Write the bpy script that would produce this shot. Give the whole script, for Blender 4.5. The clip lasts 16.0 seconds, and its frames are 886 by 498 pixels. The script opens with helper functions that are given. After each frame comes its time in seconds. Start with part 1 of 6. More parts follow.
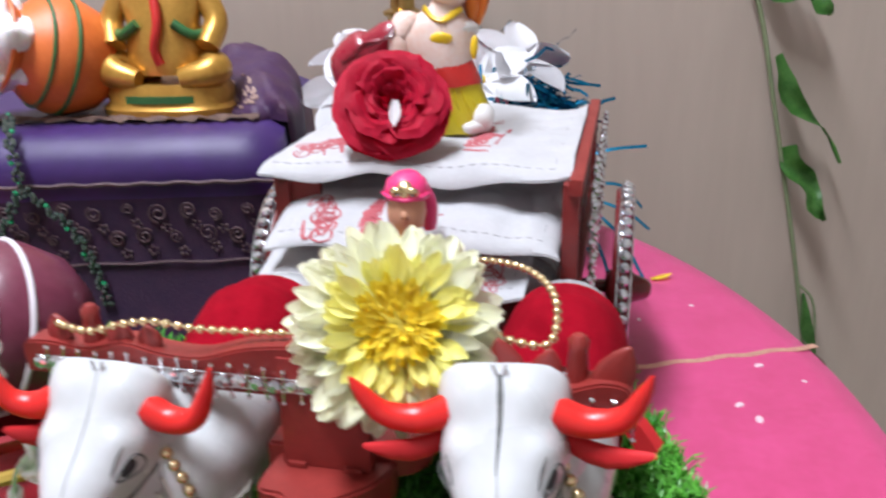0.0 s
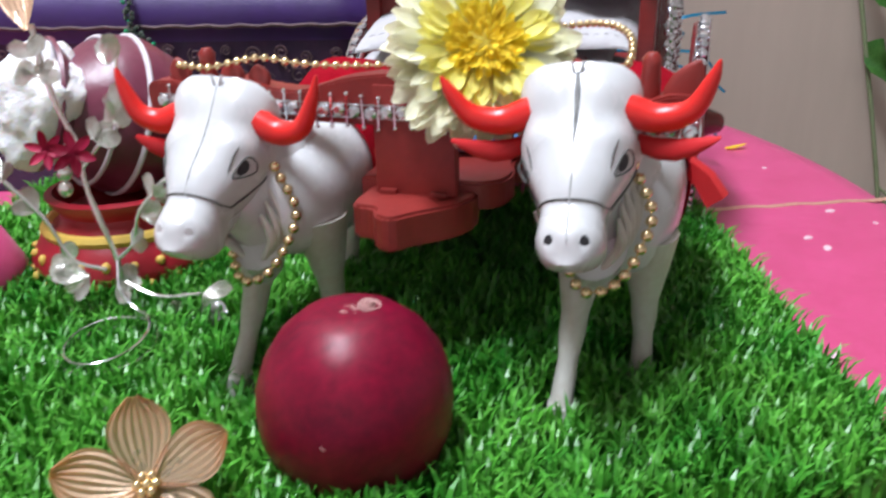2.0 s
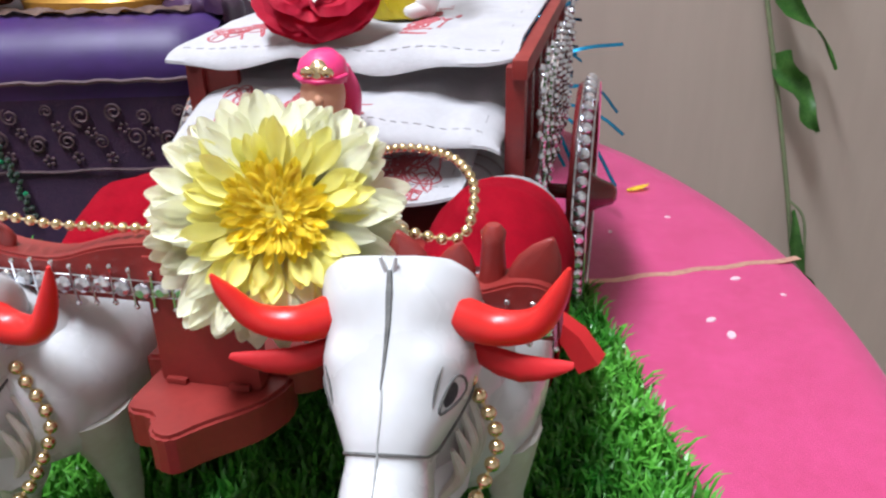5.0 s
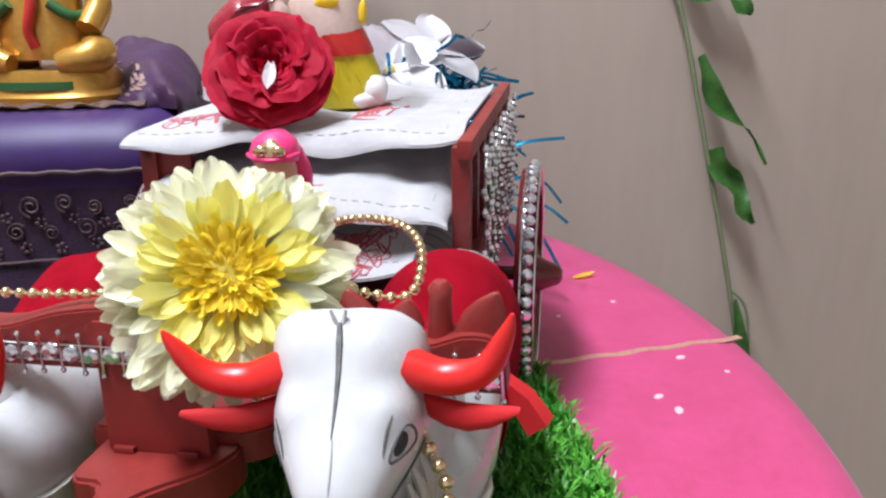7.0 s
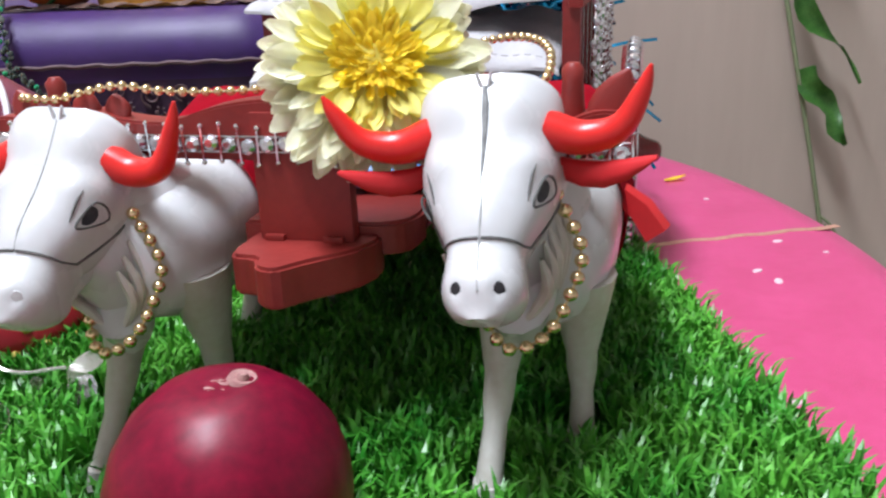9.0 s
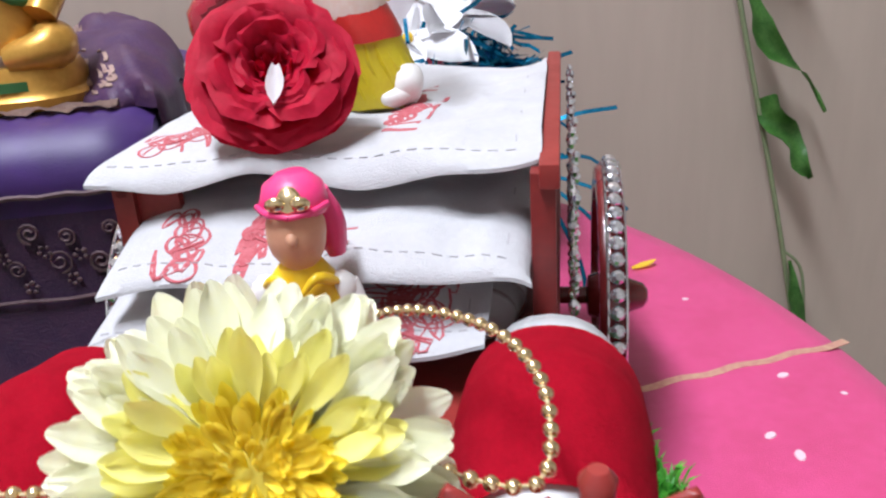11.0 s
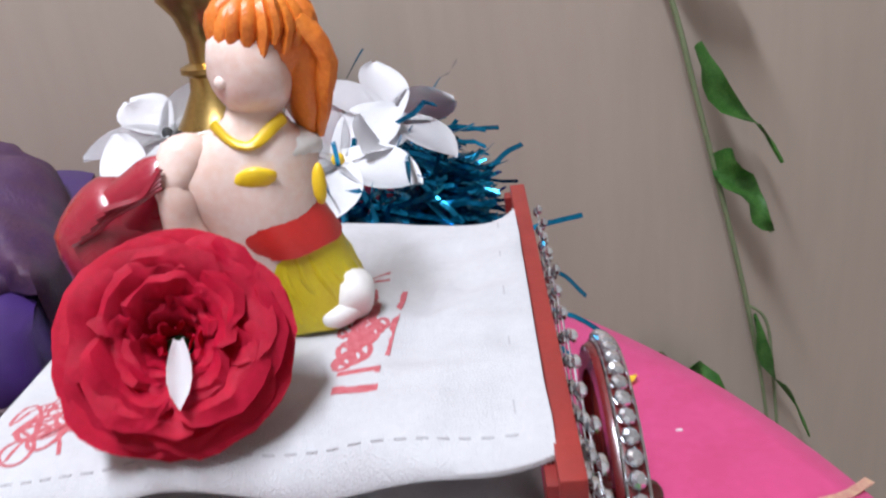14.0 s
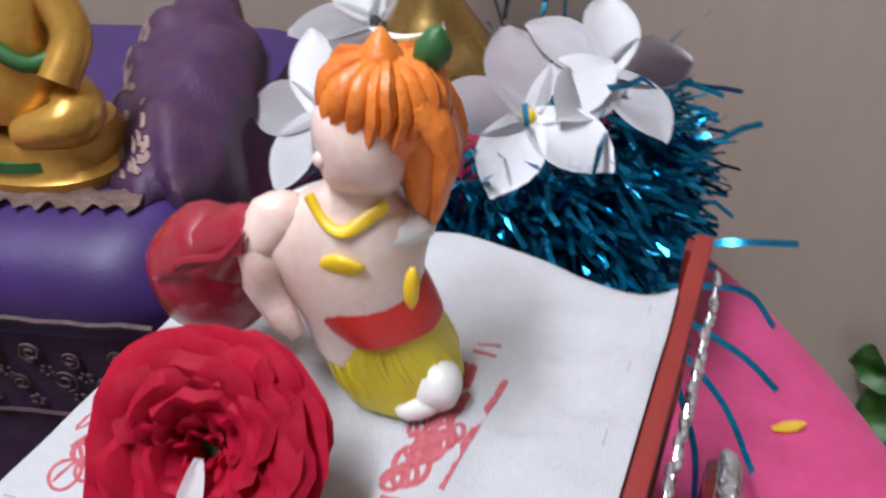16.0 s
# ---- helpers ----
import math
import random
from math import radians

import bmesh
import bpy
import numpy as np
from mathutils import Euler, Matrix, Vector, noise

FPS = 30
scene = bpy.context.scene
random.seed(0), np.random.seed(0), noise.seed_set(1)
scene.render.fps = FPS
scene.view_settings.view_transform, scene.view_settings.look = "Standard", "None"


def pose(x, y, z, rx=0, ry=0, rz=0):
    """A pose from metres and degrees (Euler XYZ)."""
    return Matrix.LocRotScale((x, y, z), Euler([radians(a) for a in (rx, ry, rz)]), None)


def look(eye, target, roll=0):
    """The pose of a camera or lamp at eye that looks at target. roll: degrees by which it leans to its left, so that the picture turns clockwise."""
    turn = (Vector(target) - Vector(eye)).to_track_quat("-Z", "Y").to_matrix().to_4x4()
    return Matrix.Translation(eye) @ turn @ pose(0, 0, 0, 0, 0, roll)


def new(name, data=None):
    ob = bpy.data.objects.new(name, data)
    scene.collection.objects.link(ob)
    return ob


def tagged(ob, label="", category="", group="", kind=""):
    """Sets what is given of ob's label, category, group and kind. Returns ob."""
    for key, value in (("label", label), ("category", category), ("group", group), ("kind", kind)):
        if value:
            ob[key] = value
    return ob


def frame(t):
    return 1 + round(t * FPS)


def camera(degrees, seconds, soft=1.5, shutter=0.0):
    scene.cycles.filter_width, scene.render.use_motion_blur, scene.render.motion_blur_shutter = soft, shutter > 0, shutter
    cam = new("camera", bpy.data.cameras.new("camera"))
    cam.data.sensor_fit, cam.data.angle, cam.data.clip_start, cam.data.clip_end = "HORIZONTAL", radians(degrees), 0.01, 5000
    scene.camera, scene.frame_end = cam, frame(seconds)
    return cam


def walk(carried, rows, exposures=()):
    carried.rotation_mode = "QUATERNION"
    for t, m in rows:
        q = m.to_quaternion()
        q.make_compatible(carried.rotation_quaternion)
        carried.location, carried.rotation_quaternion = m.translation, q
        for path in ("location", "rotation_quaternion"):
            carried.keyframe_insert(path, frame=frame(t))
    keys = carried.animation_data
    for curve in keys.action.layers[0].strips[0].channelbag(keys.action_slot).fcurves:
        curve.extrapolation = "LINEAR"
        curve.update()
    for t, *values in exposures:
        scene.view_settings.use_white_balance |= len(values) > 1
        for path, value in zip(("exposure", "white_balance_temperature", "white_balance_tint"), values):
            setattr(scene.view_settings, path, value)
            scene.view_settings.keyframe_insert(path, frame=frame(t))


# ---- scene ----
cam = camera(56.3, 16.0, soft=2.3, shutter=0.5)
PATH = [
    (0, (0.074, 0.04, 0.252), (0.187, 1.909, -0.449), -0.8),
    (0.5, (0.101, 0.047, 0.24), (0.258, 1.894, -0.511), 0.9),
    (1, (0.107, 0.016, 0.22), (0.205, 1.852, -0.565), 0.8),
    (1.5, (0.094, 0.003, 0.19), (0.089, 1.857, -0.558), -0.4),
    (2, (0.067, -0.014, 0.185), (0.01, 1.828, -0.592), -1.1),
    (2.5, (0.061, -0.018, 0.165), (-0.017, 1.82, -0.619), -1.5),
    (3, (0.058, -0.023, 0.167), (-0.011, 1.82, -0.608), -1.1),
    (3.5, (0.058, -0.01, 0.175), (-0.011, 1.827, -0.611), -1.1),
    (4, (0.066, 0.013, 0.194), (0.016, 1.841, -0.615), -0.8),
    (4.5, (0.089, 0.049, 0.208), (0.112, 1.861, -0.638), -0.4),
    (5, (0.105, 0.073, 0.223), (0.211, 1.877, -0.635), -1.1),
    (7.5, (0.105, 0.049, 0.205), (0.342, 1.945, -0.387), -0.6),
    (8, (0.1, 0.026, 0.185), (0.287, 1.922, -0.423), -0.2),
    (8.5, (0.097, 0.022, 0.176), (0.238, 1.915, -0.456), -0.8),
    (9, (0.082, 0.03, 0.168), (0.15, 1.911, -0.509), -2.1),
    (9.5, (0.079, 0.035, 0.17), (0.139, 1.907, -0.533), -2.3),
    (10, (0.094, 0.068, 0.207), (0.199, 1.935, -0.501), -3.2),
    (10.2, (0.101, 0.091, 0.225), (0.25, 1.953, -0.489), -2.9),
    (12.5, (0.073, 0.196, 0.222), (0.359, 1.987, -0.621), -4.9),
    (13, (0.073, 0.197, 0.236), (0.383, 1.99, -0.595), -4.5),
    (13.5, (0.093, 0.221, 0.257), (0.446, 2.016, -0.553), -5.6),
    (14, (0.103, 0.253, 0.269), (0.49, 2.057, -0.504), -7.0),
    (14.5, (0.105, 0.27, 0.273), (0.472, 2.075, -0.505), -8.2),
    (15, (0.103, 0.271, 0.281), (0.436, 2.059, -0.55), -7.9),
    (15.5, (0.123, 0.294, 0.3), (0.194, 1.986, -0.764), -4.3),
    (16, (0.147, 0.325, 0.324), (-0.064, 1.937, -0.84), -1.4),
]
walk(cam, [(t, look(eye, target, roll)) for t, eye, target, roll in PATH],
     exposures=[(0, 0.0), (5, 0.04), (7.5, 0.08), (10, 0.10), (12.5, -0.04), (14, -0.10), (15, -0.16), (16, -0.34)])
LAMP_POWER, LAMP_AT, LAMP_TINT = 66.5, (-0.36, 0.10), (0.91, 0.98, 1.11)
# ---------------------------------------------------------------- light and surroundings
world = bpy.data.worlds.new("world")
scene.world = world
world.use_nodes = True
world.node_tree.nodes["Background"].inputs[0].default_value = (0.9, 0.93, 1.0, 1)
world.node_tree.nodes["Background"].inputs[1].default_value = 0.05


# ---------------------------------------------------------------- materials
def material(name, colour, rough=0.5, metal=0.0, second=None, scale=40.0, amount=0.5, bump=0.0, bump_scale=200.0,
             coat=0.0, sheen=0.0, subsurface=0.0, transmission=0.0, spread=0.0, thin=0.0, stretch=None):
    """A surface with two scales of colour variation, fine relief and, with spread, a change from piece to piece."""
    m = bpy.data.materials.new(name)
    m.use_nodes = True
    nt = m.node_tree
    b = nt.nodes["Principled BSDF"]
    second = second or tuple(c * 0.7 for c in colour)
    co = nt.nodes.new("ShaderNodeTexCoord")
    n1 = nt.nodes.new("ShaderNodeTexNoise")
    n1.inputs["Scale"].default_value, n1.inputs["Detail"].default_value = scale, 4
    n2 = nt.nodes.new("ShaderNodeTexNoise")
    n2.inputs["Scale"].default_value, n2.inputs["Detail"].default_value = scale * 7, 3
    way = co.outputs["Object"]
    if stretch:
        mp = nt.nodes.new("ShaderNodeMapping")
        mp.inputs["Scale"].default_value = stretch
        nt.links.new(way, mp.inputs["Vector"])
        way = mp.outputs["Vector"]
    nt.links.new(way, n1.inputs["Vector"])
    nt.links.new(way, n2.inputs["Vector"])
    mean = nt.nodes.new("ShaderNodeMath")
    mean.operation = "MULTIPLY_ADD"
    nt.links.new(n2.outputs["Fac"], mean.inputs[0])
    mean.inputs[1].default_value = 0.4
    half = nt.nodes.new("ShaderNodeMath")
    half.operation = "MULTIPLY"
    nt.links.new(n1.outputs["Fac"], half.inputs[0])
    half.inputs[1].default_value = 0.6
    nt.links.new(half.outputs[0], mean.inputs[2])
    ramp = nt.nodes.new("ShaderNodeMapRange")
    ramp.inputs["From Min"].default_value, ramp.inputs["From Max"].default_value = 0.35, 0.65
    ramp.inputs["To Max"].default_value = amount
    nt.links.new(mean.outputs[0], ramp.inputs["Value"])
    mix = nt.nodes.new("ShaderNodeMix")
    mix.data_type = "RGBA"
    mix.inputs["A"].default_value = (*colour, 1)
    mix.inputs["B"].default_value = (*second, 1)
    nt.links.new(ramp.outputs["Result"], mix.inputs["Factor"])
    out = mix.outputs["Result"]
    if spread:
        info = nt.nodes.new("ShaderNodeObjectInfo")
        isle = nt.nodes.new("ShaderNodeNewGeometry")
        add = nt.nodes.new("ShaderNodeMath")
        nt.links.new(info.outputs["Random"], add.inputs[0])
        nt.links.new(isle.outputs["Random Per Island"], add.inputs[1])
        val = nt.nodes.new("ShaderNodeMapRange")
        val.inputs["From Max"].default_value = 2.0
        val.inputs["To Min"].default_value, val.inputs["To Max"].default_value = 1 - spread, 1 + spread
        nt.links.new(add.outputs[0], val.inputs["Value"])
        hsv = nt.nodes.new("ShaderNodeHueSaturation")
        nt.links.new(val.outputs["Result"], hsv.inputs["Value"])
        nt.links.new(out, hsv.inputs["Color"])
        out = hsv.outputs["Color"]
    nt.links.new(out, b.inputs["Base Color"])
    b.inputs["Roughness"].default_value, b.inputs["Metallic"].default_value = rough, metal
    rr = nt.nodes.new("ShaderNodeMapRange")
    rr.inputs["To Min"].default_value, rr.inputs["To Max"].default_value = max(0.02, rough - 0.08), min(1, rough + 0.1)
    nt.links.new(n1.outputs["Fac"], rr.inputs["Value"])
    nt.links.new(rr.outputs["Result"], b.inputs["Roughness"])
    b.inputs["Coat Weight"].default_value = coat
    b.inputs["Sheen Weight"].default_value = sheen
    b.inputs["Transmission Weight"].default_value = transmission
    b.inputs["Specular IOR Level"].default_value = 0.2 if rough > 0.8 else 0.5
    if subsurface:
        b.inputs["Subsurface Weight"].default_value = subsurface
        b.inputs["Subsurface Radius"].default_value = (0.004, 0.003, 0.002)
        b.inputs["Subsurface Scale"].default_value = 1.0
    if thin:
        tr = nt.nodes.new("ShaderNodeBsdfTranslucent")
        nt.links.new(out, tr.inputs["Color"])
        both = nt.nodes.new("ShaderNodeMixShader")
        both.inputs[0].default_value = thin
        nt.links.new(b.outputs[0], both.inputs[1])
        nt.links.new(tr.outputs[0], both.inputs[2])
        nt.links.new(both.outputs[0], nt.nodes["Material Output"].inputs["Surface"])
    if bump:
        n3 = nt.nodes.new("ShaderNodeTexNoise")
        n3.inputs["Scale"].default_value, n3.inputs["Detail"].default_value = bump_scale, 3
        nt.links.new(co.outputs["Object"], n3.inputs["Vector"])
        bp = nt.nodes.new("ShaderNodeBump")
        bp.inputs["Strength"].default_value, bp.inputs["Distance"].default_value = bump, 0.001
        nt.links.new(n3.outputs["Fac"], bp.inputs["Height"])
        nt.links.new(bp.outputs["Normal"], b.inputs["Normal"])
    return m


WALL = material("beige_laminate", (0.47, 0.385, 0.32), 0.42, second=(0.39, 0.315, 0.26), scale=7, amount=0.5, bump=0.05, bump_scale=60, stretch=(1.6, 1.0, 0.22))
CEIL = material("white_paint", (0.8, 0.79, 0.76), 0.8, scale=4, amount=0.2)
FLOORM = material("floor_tile", (0.55, 0.5, 0.45), 0.3, scale=6, amount=0.4)
PINK = material("pink_satin", (0.61, 0.062, 0.205), 0.45, second=(0.51, 0.046, 0.15), scale=25, amount=0.8, bump=0.35, bump_scale=1600, sheen=0.12)
GOLDTHREAD = material("gold_thread", (0.86, 0.58, 0.38), 0.35, 0.5, second=(0.66, 0.22, 0.24), scale=260, amount=0.9, bump=0.4, bump_scale=2500)
DOT = material("white_paper", (0.74, 0.52, 0.58), 0.6, scale=200, amount=0.3)
MAT = material("grass_backing", (0.012, 0.05, 0.012), 0.9, second=(0.02, 0.03, 0.01), scale=60, amount=0.8, bump=0.4, bump_scale=700)
BOARD = material("dark_board", (0.05, 0.02, 0.015), 0.7, scale=60, amount=0.7, bump=0.3)
GRASS = material("plastic_grass", (0.020, 0.19, 0.016), 0.33, second=(0.13, 0.43, 0.05), scale=30, amount=0.9, spread=0.6, thin=0.12)
WHITE = material("white_enamel", (0.60, 0.61, 0.62), 0.26, second=(0.53, 0.525, 0.515), scale=35, amount=0.6, bump=0.06, bump_scale=120, coat=0.3)
HORN = material("red_plastic", (0.78, 0.025, 0.02), 0.3, second=(0.62, 0.015, 0.015), scale=40, amount=0.7, subsurface=0.15)
EARRED = material("red_card", (0.60, 0.015, 0.02), 0.5, scale=60, amount=0.5)
VELVET = material("red_velvet", (0.58, 0.003, 0.025), 0.9, second=(0.42, 0.002, 0.016), scale=120, amount=0.7, bump=0.5, bump_scale=2500)
BLACK = material("black_ink", (0.02, 0.02, 0.025), 0.75, second=(0.06, 0.06, 0.06), scale=300, amount=0.8)
GREYINK = material("grey_ink", (0.16, 0.16, 0.15), 0.5, second=(0.05, 0.05, 0.05), scale=300, amount=0.9)
STEELINE = material("faint_grey_line", (0.36, 0.37, 0.36), 0.5, second=(0.5, 0.5, 0.5), scale=200, amount=0.7)
# yellowish-white plastic; its beige patches also put leg and neck shading into the colour
LEGM = material("beige_shaded_plastic", (0.60, 0.59, 0.55), 0.35, second=(0.44, 0.39, 0.31), scale=45, amount=0.6, bump=0.06, bump_scale=150)
DARKCLOTH = material("dark_red_cloth", (0.12, 0.012, 0.02), 0.8, second=(0.07, 0.008, 0.012), scale=60, amount=0.8, bump=0.5, bump_scale=900)
CARD = material("torn_cardboard", (0.22, 0.13, 0.08), 0.9, second=(0.10, 0.06, 0.04), scale=150, amount=0.8, bump=0.5, bump_scale=600)
HOOF = material("worn_hoof_paint", (0.66, 0.64, 0.60), 0.5, second=(0.25, 0.24, 0.22), scale=220, amount=0.6)
GOLD = material("gold_bead_metal", (0.86, 0.70, 0.42), 0.2, 1.0, second=(0.68, 0.50, 0.26), scale=200, amount=0.5)
CORD = material("thin_cord", (0.55, 0.45, 0.25), 0.6)
SILVER = material("silver_metal", (0.82, 0.83, 0.85), 0.18, 1.0, scale=200, amount=0.4)
CRYSTAL = material("clear_crystal", (0.94, 0.95, 0.98), 0.10, 0.88, second=(0.50, 0.52, 0.57), scale=700, amount=0.9, coat=1.0, spread=0.45)
CARTRED = material("oxide_red_plastic", (0.27, 0.027, 0.022), 0.42, second=(0.20, 0.020, 0.017), scale=60, amount=0.8, bump=0.12, bump_scale=300)
CARTPOST = material("dull_maroon_plastic", (0.20, 0.018, 0.016), 0.4, second=(0.14, 0.012, 0.011), scale=60, amount=0.8, bump=0.12, bump_scale=300)
CARTDARK = material("maroon_lacquer", (0.16, 0.012, 0.014), 0.22, second=(0.11, 0.01, 0.01), scale=60, amount=0.7, coat=0.4)
CLOTH = material("white_nonwoven", (0.62, 0.61, 0.625), 0.85, second=(0.53, 0.515, 0.53), scale=60, amount=0.6, bump=0.7, bump_scale=1800, thin=0.15)
PRINT = material("red_print", (0.36, 0.04, 0.055), 0.8, second=(0.50, 0.15, 0.17), scale=500, amount=0.9)
STRIPE = material("striped_sack_grey", (0.42, 0.36, 0.37), 0.8, scale=200, amount=0.6)
THREAD = material("pale_thread", (0.44, 0.42, 0.44), 0.8, scale=200, amount=0.5)
ROSE = material("rose_petal", (0.74, 0.008, 0.068), 0.65, second=(0.58, 0.005, 0.042), scale=90, amount=0.8, bump=0.15, bump_scale=500, spread=0.12, thin=0.28)
CREAM = material("cream_petal", (0.97, 0.97, 0.86), 0.6, second=(0.96, 0.95, 0.72), scale=90, amount=0.6, bump=0.1, bump_scale=500, spread=0.02, thin=0.5)
PALE = material("pale_yellow_petal", (0.97, 0.94, 0.46), 0.6, second=(0.97, 0.92, 0.36), scale=90, amount=0.6, bump=0.1, bump_scale=500, spread=0.02, thin=0.5)
YELLOW = material("yellow_petal", (0.98, 0.84, 0.10), 0.6, second=(0.98, 0.88, 0.20), scale=120, amount=0.7, spread=0.03, thin=0.5)
FRUIT = material("dark_red_fruit_skin", (0.22, 0.003, 0.026), 0.38, second=(0.085, 0.001, 0.012), scale=45, amount=0.9, bump=0.10, bump_scale=160)
FRUIT.node_tree.nodes["Principled BSDF"].inputs["Specular IOR Level"].default_value = 0.28
SCAR = material("pale_corky_scar", (0.42, 0.25, 0.22), 0.8, second=(0.28, 0.10, 0.11), scale=500, amount=0.8)
ROSEGOLD = material("rose_gold_foil", (0.95, 0.74, 0.55), 0.28, 0.5, second=(0.86, 0.58, 0.38), scale=60, amount=0.6)
FOIL = material("silver_foil", (0.86, 0.85, 0.82), 0.22, 0.75, second=(0.68, 0.65, 0.58), scale=80, amount=0.6, spread=0.15)
MAGENTA = material("magenta_paper", (0.50, 0.008, 0.07), 0.55, scale=90, amount=0.5)
CLAY = material("maroon_clay", (0.17, 0.035, 0.065), 0.33, second=(0.12, 0.02, 0.04), scale=40, amount=0.8, bump=0.15, bump_scale=200)
REDPOT = material("red_painted_clay", (0.40, 0.015, 0.03), 0.4, second=(0.30, 0.012, 0.02), scale=50, amount=0.7, bump=0.15, bump_scale=200)
POTYELLOW = material("yellow_paint", (0.75, 0.50, 0.10), 0.5, scale=120, amount=0.5, bump=0.2)
POTWHITE = material("whitish_paint", (0.72, 0.66, 0.70), 0.5, scale=120, amount=0.5, bump=0.2)
COTTON = material("white_cotton", (0.88, 0.88, 0.88), 0.95, second=(0.8, 0.8, 0.82), scale=60, amount=0.5, bump=0.8, bump_scale=500, subsurface=0.3)
ORANGE = material("orange_clay", (0.72, 0.17, 0.035), 0.45, second=(0.60, 0.12, 0.02), scale=35, amount=0.8, bump=0.1)
GREENPAINT = material("green_paint", (0.03, 0.13, 0.035), 0.45, scale=80, amount=0.5)
IDOLGOLD = material("gold_paint", (0.62, 0.34, 0.07), 0.33, 0.55, second=(0.45, 0.23, 0.04), scale=45, amount=0.8, bump=0.1, bump_scale=200)
PURPLE = material("purple_satin", (0.040, 0.009, 0.115), 0.45, second=(0.024, 0.005, 0.07), scale=14, amount=0.8, bump=0.2, bump_scale=1500, sheen=0.1)
PURPLEDARK = material("purple_brocade", (0.018, 0.004, 0.030), 0.65, second=(0.045, 0.014, 0.040), scale=70, amount=0.8, bump=0.5, bump_scale=900)
LACE = material("dull_gold_lace", (0.12, 0.07, 0.075), 0.6, 0.2, second=(0.06, 0.032, 0.042), scale=300, amount=0.8, bump=0.5, bump_scale=1200)
PALELACE = material("pale_gold_lace", (0.40, 0.28, 0.22), 0.55, 0.3, second=(0.22, 0.12, 0.12), scale=260, amount=0.9, bump=0.7, bump_scale=900)
BRASS = material("brass", (0.60, 0.40, 0.14), 0.28, 1.0, second=(0.42, 0.27, 0.09), scale=50, amount=0.8, bump=0.06)
TEAL = material("teal_tinsel", (0.01, 0.30, 0.54), 0.15, 0.8, second=(0.0, 0.12, 0.24), scale=40, amount=0.8, spread=0.7)
LILY = material("white_foam_petal", (0.86, 0.85, 0.86), 0.6, second=(0.80, 0.78, 0.80), scale=60, amount=0.5, thin=0.25)
LEAF = material("ivy_leaf", (0.045, 0.17, 0.03), 0.36, second=(0.13, 0.32, 0.07), scale=70, amount=0.9, bump=0.3, bump_scale=400)
STEM = material("ivy_stem", (0.22, 0.27, 0.14), 0.6, scale=90, amount=0.6)
SKINW = material("pale_figurine_paint", (0.82, 0.68, 0.62), 0.33, second=(0.74, 0.46, 0.36), scale=60, amount=0.75, subsurface=0.1, coat=0.2)
SKINT = material("tan_figurine_paint", (0.70, 0.36, 0.22), 0.4, second=(0.6, 0.28, 0.17), scale=90, amount=0.5)
SKIRT = material("lemon_figurine_paint", (0.66, 0.54, 0.02), 0.35, second=(0.58, 0.42, 0.015), scale=90, amount=0.7, bump=0.2, bump_scale=300)
FIGHAIR = material("orange_figurine_paint", (0.80, 0.24, 0.035), 0.38, second=(0.62, 0.13, 0.015), scale=120, amount=0.9, bump=0.5, bump_scale=350)
FIGMAROON = material("maroon_figurine_paint", (0.30, 0.012, 0.03), 0.28, second=(0.22, 0.01, 0.02), scale=90, amount=0.6, coat=0.3)
FIGRED = material("red_figurine_paint", (0.62, 0.03, 0.025), 0.35, scale=90, amount=0.5)
FIGYELLOW = material("yellow_figurine_paint", (0.84, 0.56, 0.02), 0.35, second=(0.74, 0.44, 0.015), scale=90, amount=0.6)
TURBAN = material("pink_figurine_paint", (0.80, 0.05, 0.20), 0.35, second=(0.7, 0.03, 0.15), scale=90, amount=0.6)
FIGWHITE = material("white_figurine_paint", (0.82, 0.79, 0.76), 0.35, scale=90, amount=0.4)
HEAPM = material("mauve_brocade", (0.040, 0.010, 0.060), 0.6, second=(0.080, 0.032, 0.055), scale=70, amount=0.8, bump=0.4, bump_scale=500)
BLUE = material("blue_paint", (0.02, 0.16, 0.42), 0.4, scale=90, amount=0.5)


# ---------------------------------------------------------------- mesh helpers
def mesh_of(name, bm, mats, smooth=True):
    me = bpy.data.meshes.new(name)
    bmesh.ops.recalc_face_normals(bm, faces=bm.faces)
    bm.to_mesh(me)
    bm.free()
    for m in (mats if isinstance(mats, (list, tuple)) else [mats]):
        me.materials.append(m)
    if smooth:
        me.polygons.foreach_set("use_smooth", [True] * len(me.polygons))
        me.set_sharp_from_angle(angle=radians(50))
    return me


def part(name, bm, mats, parent=None, label="", m=None, smooth=True):
    """One mesh object from a bmesh (or a ready mesh), under a thing or a part."""
    me = bm if isinstance(bm, bpy.types.Mesh) else mesh_of(name, bm, mats, smooth)
    ob = new(name, me)
    if parent is not None:
        ob.parent = parent
    if m is not None:
        ob.matrix_basis = m
    return tagged(ob, label)


def empty(name, m, label, category, group="", kind=""):
    ob = new(name)
    ob.empty_display_size = 0.02
    ob.matrix_basis = m
    return tagged(ob, label, category, group, kind)


def box(bm, c, s, bevel=0.001, m=None):
    r = bmesh.ops.create_cube(bm, size=1, matrix=(m or Matrix()) @ Matrix.LocRotScale(c, None, s))
    if bevel:
        edges = list({e for v in r["verts"] for e in v.link_edges})
        bmesh.ops.bevel(bm, geom=edges, offset=bevel, segments=2, affect="EDGES", profile=0.7)
    return bm


